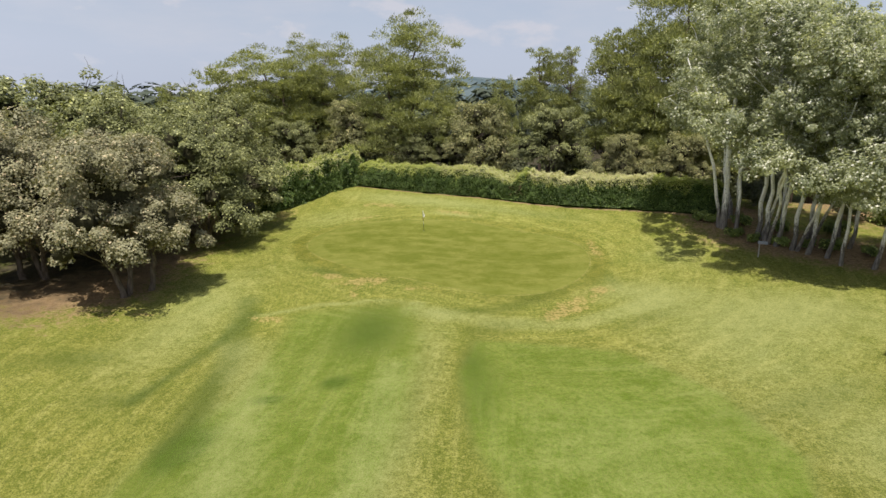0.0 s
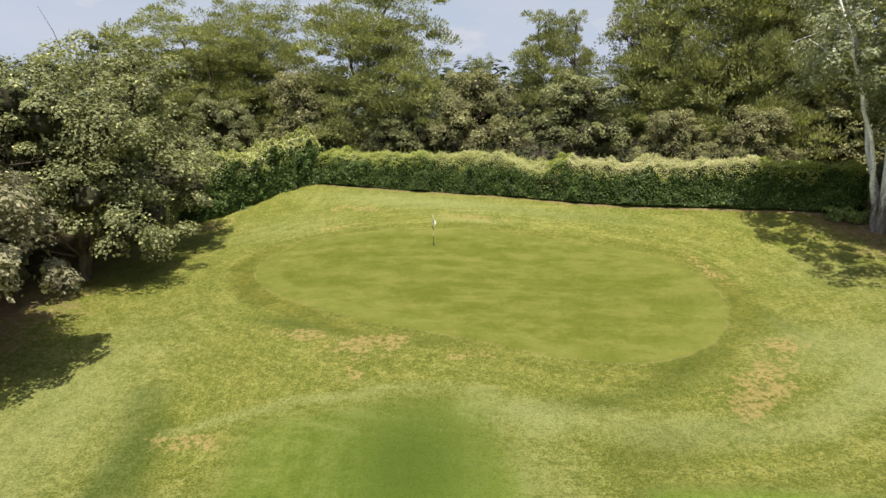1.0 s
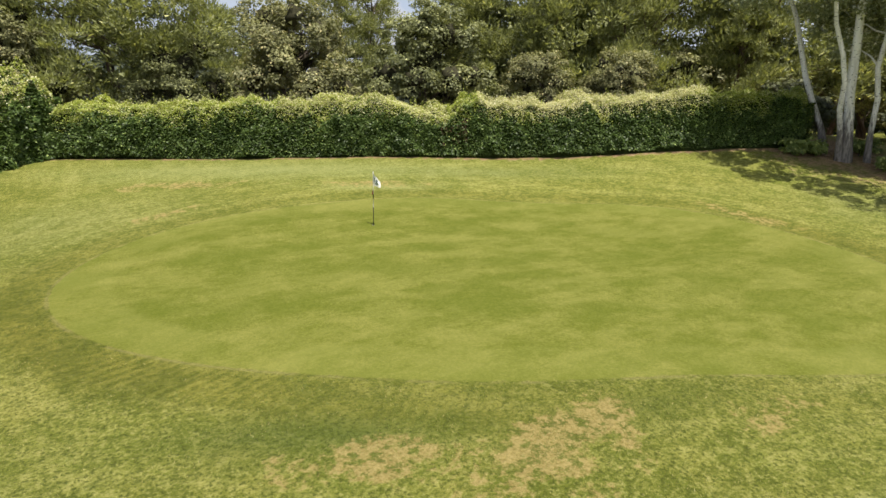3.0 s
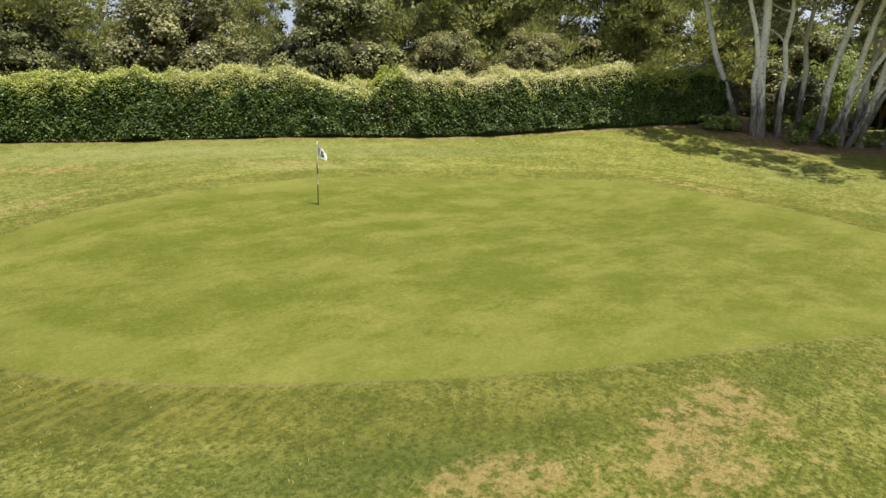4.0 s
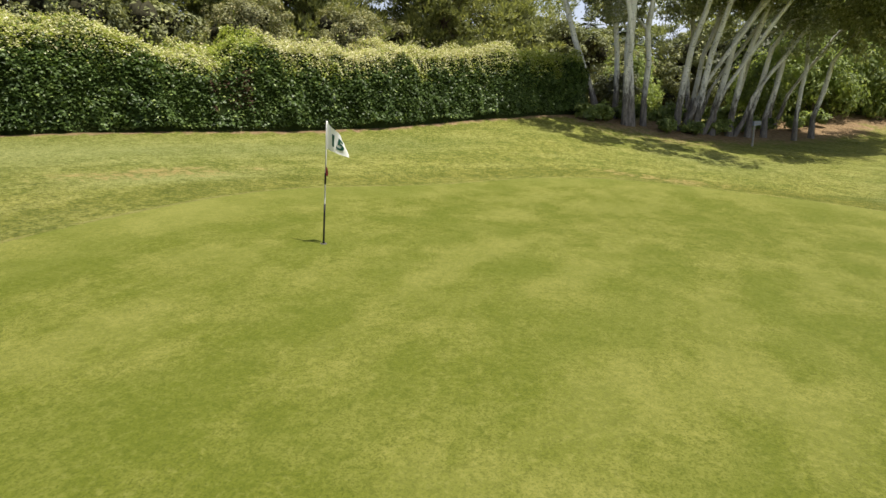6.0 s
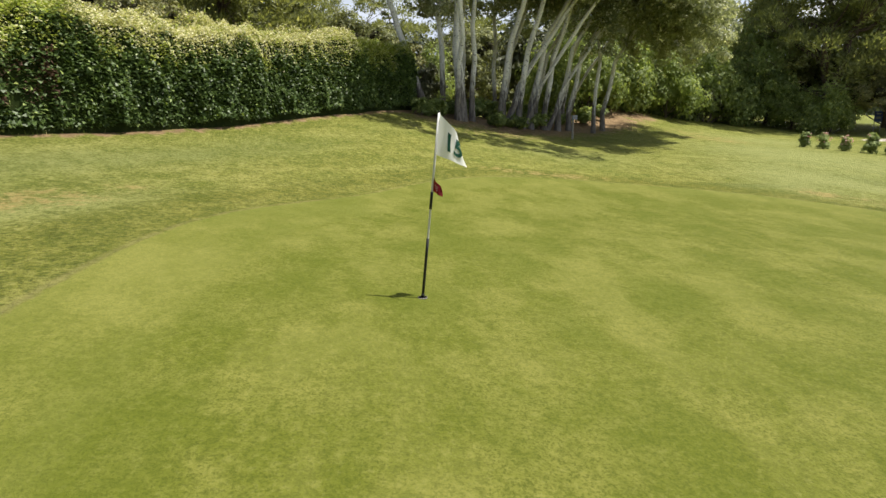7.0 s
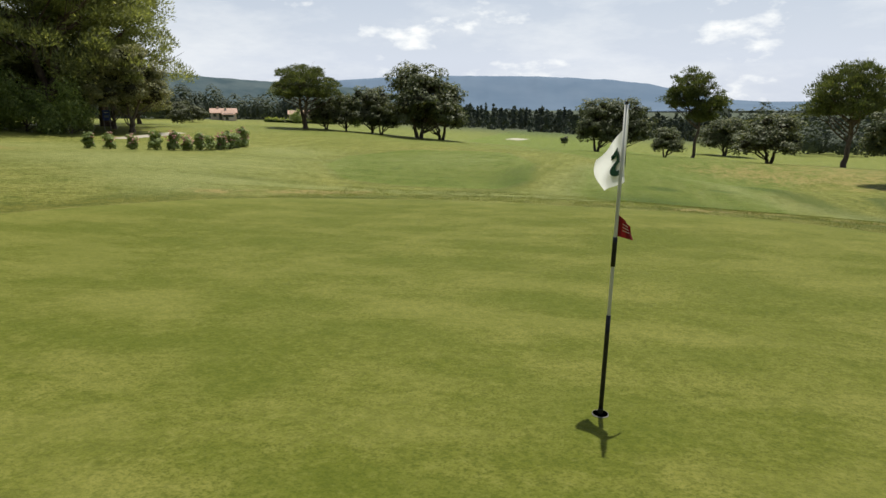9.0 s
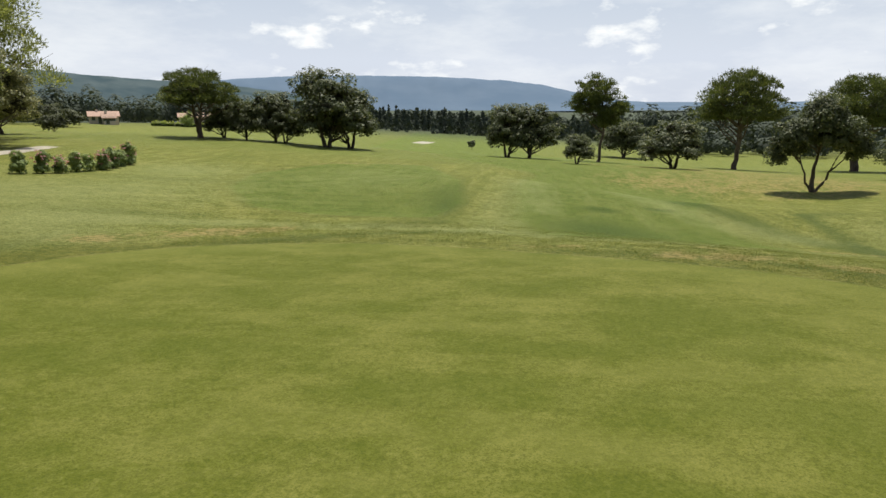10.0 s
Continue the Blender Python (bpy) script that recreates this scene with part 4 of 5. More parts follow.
# oaks behind the hedge
DARK_STEMS = [((0, 0), (0.6, 0.2, 5)), ((0.4, 0.3), (-1.4, -0.6, 5.4))]
DARK_LOBES = lobe_crown(r0, 11.8, 2.0, 11.6, 14)
oak_dark = tree("oak_tree", "spreading dark holm oak behind the hedge", "tree", "oaks behind the hedge", 23, DARK_STEMS, DARK_LOBES, 180, 0.95, 210, 0.15, OAK_DARK, BARK, 24, 0.26, aspect=0.8)
put(oak_dark, 3.1, 90.5, 0.95, 0, 1.05)
oak_mid = tree("oak_tree", "spreading grey-green oak behind the hedge", "tree", "oaks behind the hedge", 24, [((0, 0), (-0.5, 0.3, 5)), ((-0.5, 0.2), (1.6, 0.8, 5.4))],
    lobe_crown(r0, 12.0, 1.8, 11.8, 14), 180, 0.95, 210, 0.15, OAK_GREEN, BARK, 24, 0.26, aspect=0.8)
put(oak_mid, 12.4, 86.5, 0.92, 40)
dark_back = tree("oak_tree", "dark holm oak in the shade of the wood", "tree", "oaks behind the hedge", 27, DARK_STEMS, DARK_LOBES, 150, 1.0, 85, 0.24, OAK_DARK, BARK, 12, 0.26, aspect=0.8)
put(dark_back, 48.0, 85.0, 0.9, 160)
stand(oak_dark, 21.5, 84.0, 0.72, 120)
stand(oak_mid, -4.5, 95.0, 0.85, 200)
stand(oak_dark, 27.5, 80.5, 0.75, 250)
stand(oak_dark, -15.7, 99.0, 0.95, 80, 1.1)
stand(oak_mid, -25.0, 97.0, 0.85, 10)
stand(dark_back, 37.5, 80.5, 0.85, 60)

# pines behind the hedge
PINE_STEMS = [((0, 0), (0.8, 0.4, 17)), ((0.4, 0.3), (-2.6, 0.8, 14))]
PINE_LOBES = pine_crown(rng(6), 14.0, 3.6, 20.0)
pine_round = tree("pine_tree", "tall Aleppo pine with a rounded billowing crown", "tree", "pines behind the hedge", 31, PINE_STEMS, PINE_LOBES, 400, 1.15, 200, 0.24, PINE_LEAF, BARK_PINE, 40, 0.30, inner=0.7, flat=0.9, needles=True)
put(pine_round, -7.6, 98.8, 1.26, 0, 0.86)
pine_back = tree("pine_tree", "tall Aleppo pine deeper in the wood", "tree", "pines behind the hedge", 34, PINE_STEMS, PINE_LOBES, 300, 1.2, 65, 0.42, PINE_LEAF, BARK_PINE, 20, 0.30, inner=0.7, flat=0.9, needles=True)
put(pine_back, -38, 101, 0.85, 20, 0.9)
pine_open = tree("pine_tree", "slender pine with open layered branches", "tree", "pines behind the hedge", 32, [((0, 0), (0.3, -0.4, 19)), ],
    pine_crown(rng(7), 7.6, 4.0, 20.0, 7), 220, 1.0, 170, 0.235, PINE_LEAF, BARK_PINE, 40, 0.25, inner=0.6, flat=0.9, needles=True)
put(pine_open, 17.4, 108.0, 0.75, 0, 1.3)
for x, y, k, a, t in ((-23.3, 110, 0.92, 70, 1.0), (-31.4, 108, 1.15, 150, 0.72), (29.9, 92, 1.12, 250, 1.12), (36.3, 88, 1.05, 130, 1.25)):
    stand(pine_round, x, y, k, a, t)
for x, y, k, a, t in ((43, 80, 1.2, 130, 1.05), (52, 76, 1.1, 300, 1.0), (7.3, 128, 0.55, 90, 1.7), (-15.7, 112, 0.75, 10, 0.9), (-82, 115, 0.8, 10, 0.85)):
    stand(pine_back, x, y, k, a, t)
for x, y, k, a, t in ((12.8, 105, 1.25, 220, 0.79), (22.0, 97, 1.4, 30, 0.79), (27.0, 100, 1.1, 60, 1.05), (31.0, 83.5, 1.0, 220, 1.05), (39.5, 78, 1.15, 300, 1.05), (25.5, 88, 0.85, 200, 0.95), (-48, 105, 0.8, 80, 0.9)):
    stand(pine_open, x, y, k, a, t)
# low growth under the trees behind the hedge, leaf colour darkened for shade
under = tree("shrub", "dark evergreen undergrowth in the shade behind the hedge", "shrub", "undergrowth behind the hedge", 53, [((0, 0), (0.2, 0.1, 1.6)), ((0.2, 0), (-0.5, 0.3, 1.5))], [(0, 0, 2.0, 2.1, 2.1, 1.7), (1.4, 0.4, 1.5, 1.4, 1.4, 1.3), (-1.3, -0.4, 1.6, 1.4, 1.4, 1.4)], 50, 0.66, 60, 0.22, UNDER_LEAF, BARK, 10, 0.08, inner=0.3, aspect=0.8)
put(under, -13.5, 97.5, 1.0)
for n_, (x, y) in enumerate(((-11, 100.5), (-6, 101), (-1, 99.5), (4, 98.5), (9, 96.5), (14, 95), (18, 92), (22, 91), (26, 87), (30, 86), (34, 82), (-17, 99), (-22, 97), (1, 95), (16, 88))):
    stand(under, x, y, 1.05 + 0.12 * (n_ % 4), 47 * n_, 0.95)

# white poplars
def poplar(seed, lean, tall, foot, label, fork=False, wide=1.0, low=0.34, more=(), curl=1.5):
    r = rng(seed)
    top = (lean[0], lean[1], tall * 0.86)
    lobes = [(lean[0] * 0.9, lean[1] * 0.9, tall * 0.80, 2.5 * wide, 2.5 * wide, tall * 0.18)]
    for k in range(9):
        z = tall * (low + (0.90 - low) * (k + r.uniform(0, 0.8)) / 9)
        a = k * 2.4 + r.uniform(0, 0.8)
        d = r.uniform(1.4, 2.6) * wide
        s = r.uniform(1.6, 2.2) * (0.5 + 0.5 * wide)
        q = (z / tall) ** curl
        lobes.append((lean[0] * q + d * math.cos(a), lean[1] * q + d * math.sin(a), z, s, s, s * 1.05))
    lobes += list(more)
    stems = [((0, 0), top)]
    if -5 < lean[1] < -2:
        stems.append(((0.25, -0.3), (lean[0] - 0.8, lean[1] - 3.6, tall * 0.62), 0.75))
    if fork:
        stems.append(((-0.3, 0.25), (lean[0] - 3.2, lean[1] + 3.6, tall * 0.66), 0.6))
    return tree("poplar_tree", label, "tree", "white poplars in the grove", seed, stems, lobes, int((95 + 13 * len(more)) * (wide if not more else 1.0)), 0.78, 150, 0.145, POPLAR_LEAF, BARK_POPLAR, 30, foot, inner=0.3, aspect=0.8, sag=0.045, airy=True, curl=curl)


put(poplar(41, (-0.8, -1.6), 23, 0.28, "tall spreading white poplar with a pale trunk and dark fissured foot", True, 1.7, 0.36, [(-5.0, -4.0, 9.8, 2.3, 2.3, 2.1), (-5.2, -5.0, 13.0, 2.5, 2.5, 2.5), (-4.0, -8.0, 10.6, 2.4, 2.4, 2.2), (-5.0, -9.4, 9.2, 1.9, 2.0, 1.7), (0.3, -6.0, 8.6, 2.2, 2.2, 2.0), (-1.5, -3.5, 14.5, 2.6, 2.6, 2.6), (-4.2, 1.8, 13.0, 2.4, 2.4, 2.4), (-4.6, -1.0, 10.2, 2.2, 2.2, 2.0)], 1.3), 25.7, 61.3)
pop_b = put(poplar(42, (-1.6, -4.6), 21, 0.205, "leaning white poplar with a pale slender trunk", False, 1.2, 0.40, [(-3.6, -9.6, 8.2, 2.0, 2.1, 1.8), (-0.2, -10.4, 7.2, 2.1, 2.1, 1.7), (-2.0, -7.0, 8.2, 2.1, 2.1, 1.8), (-2.8, -7.6, 11.5, 2.4, 2.4, 2.2), (0.5, -6.0, 13.5, 2.5, 2.5, 2.4)]), 27.7, 58.8)
pop_c = put(poplar(43, (-2.0, -8.0), 19, 0.19, "strongly leaning white poplar with a slim pale trunk", False, 1.15, 0.40, [(-0.5, -9.0, 6.6, 1.9, 2.0, 1.5), (1.2, -9.6, 8.6, 2.2, 2.2, 1.9), (0.6, -7.4, 5.8, 1.6, 1.7, 1.2)], 1.35), 28.4, 56.8)
pop_d = put(poplar(44, (0.8, -0.6), 22, 0.17, "upright white poplar with a pale trunk", False, 1.3), 27.2, 62.3)
put(poplar(45, (-1.0, 5.5), 19, 0.20, "white poplar leaning out over the hedge", False, 1.2, 0.45, curl=1.25), 27.0, 63.2)
for src, x, y, k, a in ((pop_d, 26.6, 60.6, 0.96, 70), (pop_b, 27.9, 57.7, 0.95, -10), (pop_b, 29.3, 55.8, 0.92, 8), (pop_c, 30.0, 54.7, 0.95, -8), (pop_c, 31.0, 53.7, 0.88, 6), (pop_d, 31.2, 52.0, 0.8, 160), (pop_c, 32.9, 50.8, 0.85, 4), (pop_d, 30.6, 60.8, 0.98, 60), (pop_b, 31.6, 58.0, 0.9, 14), (pop_c, 33.6, 55.4, 0.85, -12), (pop_b, 35.6, 53.0, 0.9, 10), (pop_d, 34.2, 58.2, 0.9, 250)):
    stand(src, x, y, k, a)

# shrubs and low growth
shrub = tree("shrub", "rounded bright green shrub", "shrub", "shrubs by the grove", 51, [((0, 0), (0.2, 0.1, 1.2)), ((0.1, 0), (-0.5, 0.3, 1.1))],
    [(0, 0, 1.5, 1.6, 1.6, 1.5), (1.0, 0.4, 1.1, 1.1, 1.1, 1.1), (-0.9, -0.4, 1.2, 1.1, 1.1, 1.1)], 80, 0.50, 110, 0.105, SHRUB_LEAF, BARK, 14, 0.07, inner=0.3, airy=True)
put(shrub, 45.2, 29.0, 1.25, 0, 1.15)
for x, y, k, a, t in ((42.6, 27.6, 1.05, 70, 1.1), (48.0, 32.0, 1.4, 120, 1.2), (45.0, 41.0, 1.3, 10, 1.3), (47.0, 36.5, 1.5, 80, 1.2), (39.6, 53.0, 1.2, 170, 1.3), (44.5, 46.5, 1.5, 220, 1.3), (41.5, 49.5, 1.3, 45, 1.2), (49.6, 40.6, 1.6, 250, 1.3), (46.2, 48.6, 1.6, 30, 1.4), (42.5, 62.5, 1.2, 130, 1.2)):
    stand(shrub, x, y, k, a, t, sink=0.45 * k)
for x, y, k, a, t in ((50.6, 35.6, 1.7, 60, 1.3), (48.5, 45.0, 1.8, 0, 1.4), (53, 40, 2.0, 40, 1.5), (51.5, 29.5, 1.7, 10, 1.5)):
    stand(shrub, x, y, k, a, t, sink=0.4 * k, label="tall leafy green shrub behind the grassy bank")
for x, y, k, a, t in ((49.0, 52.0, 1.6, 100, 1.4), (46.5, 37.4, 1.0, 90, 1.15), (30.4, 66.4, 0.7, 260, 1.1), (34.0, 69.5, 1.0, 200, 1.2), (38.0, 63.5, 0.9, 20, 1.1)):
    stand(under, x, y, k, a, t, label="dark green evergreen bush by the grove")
low_growth = tree("shrub", "low scrubby undergrowth at the foot of the poplars", "shrub", "shrubs by the grove", 52, [((0, 0), (0.1, 0.1, 0.4))], [(0, 0, 0.45, 0.8, 0.7, 0.45), (0.5, 0.2, 0.35, 0.5, 0.5, 0.35)], 34, 0.24, 40, 0.14, SHRUB_LEAF, BARK, 6, 0.03, inner=0.2)
put(low_growth, 25.9, 59.2)
for x, y, k, a in ((27.0, 57.8, 0.9, 40), (28.8, 56.6, 1.1, 100), (30.6, 56.0, 0.9, 200), (32.0, 55.0, 1.2, 10), (34.2, 53.4, 1.0, 80), (35.6, 51.4, 1.1, 150), (38.0, 50.0, 1.2, 230), (24.2, 63.2, 1.2, 300), (25.2, 62.6, 1.0, 20), (30.0, 59.4, 1.3, 60), (34.5, 59.0, 1.4, 170), (38.0, 56.0, 1.4, 280), (41.5, 50.5, 1.3, 0), (27.5, 61.4, 1.2, 110)):
    stand(low_growth, x, y, k, a)

# pines and oaks to the south-east
for x, y, k, a, t in ((50.5, 15.0, 0.86, 0, 1.3), (48.5, 24.0, 1.0, 60, 1.15)):
    stand(pine_round, x, y, k, a, t)
for x, y, k, a, t in ((56, 25, 1.05, 200, 1.0), (60, 12, 0.95, 260, 1.0), (66, 40, 0.9, 30, 0.95), (70, 57, 1.0, 80, 1.0), (76, 66, 1.05, 160, 1.0), (68, 75, 1.0, 10, 1.0)):
    stand(pine_back, x, y, k, a, t)
for x, y, k, a in ((40.6, 22.4, 0.68, 0), (46.0, 19.0, 0.72, 90)):
    stand(oak_dark, x, y, k, a)
for x, y, k, a in ((52.5, 20.5, 0.75, 180), (55, 6, 0.7, 240), (58, 41, 0.7, 100), (66, 64, 0.9, 40), (66, 50, 0.8, 140), (57, 30, 0.8, 60), (61, 20, 0.8, 10)):
    stand(dark_back, x, y, k, a)


# ---- the course beyond: single trees, house, far woods, hills ----
pine_park = tree("pine_tree", "umbrella-shaped pine standing free on the course", "tree", "trees on the fairway", 61, [((0, 0), (-0.5, 0.2, 6.5)), ((0.3, 0), (0.9, 0.1, 6.5))],
    [(0, 0, 7.4, 4.6, 4.6, 2.6), (-2.8, 0.4, 6.2, 2.4, 2.6, 1.8), (2.8, -0.3, 6.3, 2.4, 2.6, 1.8), (0.4, 0.2, 8.9, 3.0, 3.0, 1.7), (0.2, -2.8, 6.4, 2.6, 2.4, 1.8), (0, 2.8, 6.4, 2.6, 2.4, 1.8)], 240, 0.80, 150, 0.22, PARK_PINE, BARK_PINE, 30, 0.28, inner=0.6, flat=0.8, needles=True)
put(pine_park, 36.1, -1.3, 0.93, 0, 0.78)
stand(pine_park, -34.3, -37.2, 1.45, 90, 1.38)
stand(pine_park, -54.5, -42, 1.6, 200, 1.25)
pine_tall = tree("pine_tree", "tall free-standing pine with a bare trunk", "tree", "trees on the fairway", 62, [((0, 0), (0.2, 0.2, 9))],
    [(0.4, 0, 8.6, 2.6, 2.6, 1.9), (-1.4, 0.3, 6.6, 2.0, 2.0, 1.6), (1.5, -0.3, 7.0, 2.2, 2.2, 1.6), (-0.8, 0, 5.0, 1.6, 1.6, 1.1)], 170, 0.72, 150, 0.21, PARK_PINE, BARK_PINE, 30, 0.2, inner=0.5, flat=0.8, needles=True)
put(pine_tall, -12.5, -33.8, 1.32, 0, 0.95)
oak_park = tree("oak_tree", "round-headed holm oak on two short stems", "tree", "trees on the fairway", 63, [((0, 0), (-0.8, 0.2, 3.2)), ((0.25, 0), (0.9, -0.2, 3.2))],
    lobe_crown(rng(8), 8.0, 1.1, 6.9, 13) + [(0.4, 0.2, 2.9, 3.0, 3.0, 1.5)], 150, 0.76, 95, 0.19, PARK_OAK, BARK, 24, 0.21)
put(oak_park, 1.4, -26.6, 1.08, 0, 1.08)
for x, y, k, a, t in ((-1.7, -29.2, 1.2, 90, 0.88), (21.9, -4.1, 1.22, 40, 0.94), (20.3, -7.0, 0.98, 200, 0.92), (29.1, -5.7, 0.84, 130, 0.9), (27.2, -4.6, 0.58, 10, 0.95), (31.8, -3.8, 0.55, 300, 1.1), (35.3, -5.0, 0.56, 250, 0.98), (-7.1, -8.1, 0.5, 0, 0.9), (-23.0, -73.9, 1.45, 70, 0.72), (-18.9, -12.9, 1.05, 160, 0.72), (-44, -8, 0.9, 20, 1.0), (-54, -18, 1.0, 220, 1.0)):
    stand(oak_park, x, y, k, a, t)
olive = tree("oak_tree", "wide low oak with a twisted dark trunk", "tree", "trees on the fairway", 64, [((0, 0), (0.25, 0.2, 2.9)), ((0.05, 0), (1.5, -0.2, 2.7), 0.6), ((0.0, 0), (-1.2, 0.1, 2.6), 0.5)],
    [(-0.2, 0, 3.9, 2.1, 2.0, 1.4), (1.6, -0.2, 3.4, 1.6, 1.6, 1.2), (-1.9, 0, 3.1, 1.4, 1.4, 1.1), (0.2, -0.4, 4.8, 1.5, 1.5, 0.8), (2.6, 0.2, 2.7, 1.0, 1.0, 0.8), (-2.5, 0.2, 2.2, 0.8, 0.9, 0.7)], 150, 0.62, 230, 0.13, PARK_OAK, BARK, 26, 0.19, inner=0.45)
put(olive, -23.5, 14.2, 1.08, 170, 1.2)

# round clipped bush by the bunker
ball_bush = tree("bush", "small round clipped dark bush on the fairway", "bush", "", 65, [((0, 0), (0, 0, 0.5))], [(0, 0, 0.75, 0.5, 0.5, 0.45)], 24, 0.22, 50, 0.16, PARK_OAK, BARK, 5, 0.05, inner=0.3)
put(ball_bush, 10.4, -71.4, 1.6, 0)
stand(under, 71.6, -22.2, 0.85, 0, 1.0, label="rounded dark bush at the edge of the fairway")
for x, y, k, a in ((104, -66, 1.3, 210), (120, -80, 1.5, 10)):
    stand(under, x, y, k, a, label="rounded dark bush at the edge of the fairway")
for x, y, k, a in ((98, -108, 1.1, 100), (94, -118, 1.2, 60), (78, -108, 0.9, 140)):
    stand(shrub, x, y, k, a)


def box(sx, sy, sz, cx=0, cy=0, cz=0, bevel=0.0):
    bm = bmesh.new()
    bmesh.ops.create_cube(bm, size=1.0)
    for v in bm.verts:
        v.co = Vector((v.co.x * sx + cx, v.co.y * sy + cy, v.co.z * sz + cz))
    if bevel:
        bmesh.ops.bevel(bm, geom=bm.edges[:], offset=bevel, segments=2, affect="EDGES")
    return bm


def bm_part(name, bm, mat, parent, label="", smooth=False):
    me = bpy.data.meshes.new(name)
    bm.to_mesh(me)
    bm.free()
    me.materials.append(mat)
    for p in me.polygons:
        p.use_smooth = smooth
    return part(name, me, parent, label)


PLASTER = plain_material("pale_pink_plaster", (0.56, 0.47, 0.41), (0.62, 0.53, 0.46), 1.5, 0.9, 0, 0.2, 0.01)
TILE = plain_material("terracotta_tile", (0.40, 0.26, 0.20), (0.50, 0.35, 0.28), 3.0, 0.85, 0, 0.2, 0.03)
GLASS_DARK = plain_material("dark_window_glass", (0.03, 0.035, 0.04), (0.05, 0.055, 0.06), 2.0, 0.08, 0, 0.5)
SHUTTER = plain_material("grey_shutter_paint", (0.30, 0.34, 0.36), (0.36, 0.40, 0.42), 3.0, 0.6)


def roof_mesh(length, depth, z, rise, eave=0.4):
    L, D = length / 2 + eave, depth / 2 + eave
    v = [(-L, -D, z), (L, -D, z), (L, D, z), (-L, D, z), (-L, 0, z + rise), (L, 0, z + rise)]
    v += [(x, y, w - 0.18) for x, y, w in v]
    f = [(0, 1, 5, 4), (2, 3, 4, 5), (7, 6, 10, 11), (9, 8, 11, 10), (0, 6, 7, 1), (2, 8, 9, 3), (0, 4, 10, 6), (4, 3, 9, 10), (1, 7, 11, 5), (5, 11, 8, 2)]
    return mesh_of("roof", v, f, TILE, False)


def house(x, y, turn, length, depth, tall, label):
    ob = thing("house", x, y, gz(x, y), label, "house", "houses at the edge of the course", turn)
    bm = box(length, depth, tall + 0.6, 0, 0, tall / 2 - 0.3)
    bm_part("wall", bm, PLASTER, ob)
    for e in (-length / 2 + 0.01, length / 2 - 0.13):
        prism = [(e + t, s * (depth / 2 - 0.01), tall) for t in (0, 0.12) for s in (-1, 1)] + [(e, 0, tall + 1.2), (e + 0.12, 0, tall + 1.2)]
        part("gable", mesh_of("gable", prism, [0, 4, 1, 2, 3, 5, 0, 2, 5, 4, 1, 4, 5, 3], PLASTER, False, [3, 3, 4, 4]), ob)
    part("roof", roof_mesh(length, depth, tall + 0.05, 1.35), ob, "low terracotta tile roof")
    for k, wx in enumerate((-0.34, -0.1, 0.14, 0.36)):
        w = bm_part("window", box(1.0, 0.12, 1.2 if k != 2 else 2.0, wx * length, depth / 2 + 0.01, 1.55 if k != 2 else 1.1), SHUTTER, ob)
        bm_part("pane", box(0.8, 0.06, 1.0 if k != 2 else 1.8, wx * length, depth / 2 + 0.06, 1.55 if k != 2 else 1.1), GLASS_DARK, w)
    bm_part("chimney", box(0.6, 0.6, 1.2, length * 0.22, 0, tall + 1.3, 0.03), PLASTER, ob)
    return ob


house(115.9, -95.6, 38, 7.2, 5.0, 2.1, "low pale-pink house with a terracotta roof beyond the course")
house(112.6, -93.2, 38, 3.0, 3.6, 1.8, "small pale-pink outbuilding with a terracotta roof")
house(110.0, -134.0, 30, 10.0, 6.5, 2.5, "pale-pink house half hidden behind trees and a hedge")
hedge_line([(105, -101), (101, -108), (96, -115), (91, -121)], 0.8, 1.2, 71, 10, "low clipped yellow-green hedge before the far houses", leaf=0.4, group="hedges")

# flowering bushes in a row
row = [(28.8, 38.9), (26.3, 37.5), (24.9, 35.0), (25.0, 31.5), (26.3, 26.4)]


def flower_bush(seed, bloom, label):
    ob = tree("flowering_bush", label, "bush", "flowering bushes in a row", seed, [((0, 0), (0.05, 0, 0.5)), ((0.05, 0.05), (-0.15, 0.1, 0.5))], [(0, 0, 0.22, 0.34, 0.34, 0.26), (0.06, 0.06, 0.62, 0.22, 0.22, 0.28), (-0.1, 0.05, 0.5, 0.18, 0.2, 0.25)], 46, 0.13, 50, 0.075, ROSE_LEAF, BARK, 8, 0.025, inner=0.3)
    r = rng(seed + 1)
    mids, outs = clumps_in(r, [(0, 0, 0.52, 0.32, 0.32, 0.42)], bloom, 0.9)
    part("bloom", mesh_of("bloom", *leafy(r, mids, outs, 0.06, 12, 0.05), ROSE_BLOOM, False), ob, "pink and white blossom")["kind"] = "stuff"
    return ob


fb = [flower_bush(81, 6, "waist-high oleander bush with a few pale blooms"), flower_bush(82, 34, "waist-high oleander bush covered in pink blooms"), flower_bush(83, 14, "waist-high oleander bush with scattered pink blooms")]
rr = rng(5)
seg_len = np.r_[0, np.cumsum(np.hypot(*np.diff(np.array(row), axis=0).T))]
for k in range(13):
    s = seg_len[-1] * k / 12 + rr.uniform(-0.2, 0.2)
    x, y = float(np.interp(s, seg_len, [p[0] for p in row])) + rr.uniform(-0.15, 0.15), float(np.interp(s, seg_len, [p[1] for p in row]))
    src = fb[(0, 2, 1, 0, 2, 1, 0, 0, 1, 2, 0, 2, 1, 2)[k]]
    if src.get("used"):
        stand(src, x, y, rr.uniform(1.05, 1.4), rr.uniform(0, 360), rr.uniform(0.9, 1.1))
    else:
        src["used"] = 1
        put(src, x, y, rr.uniform(1.05, 1.4))

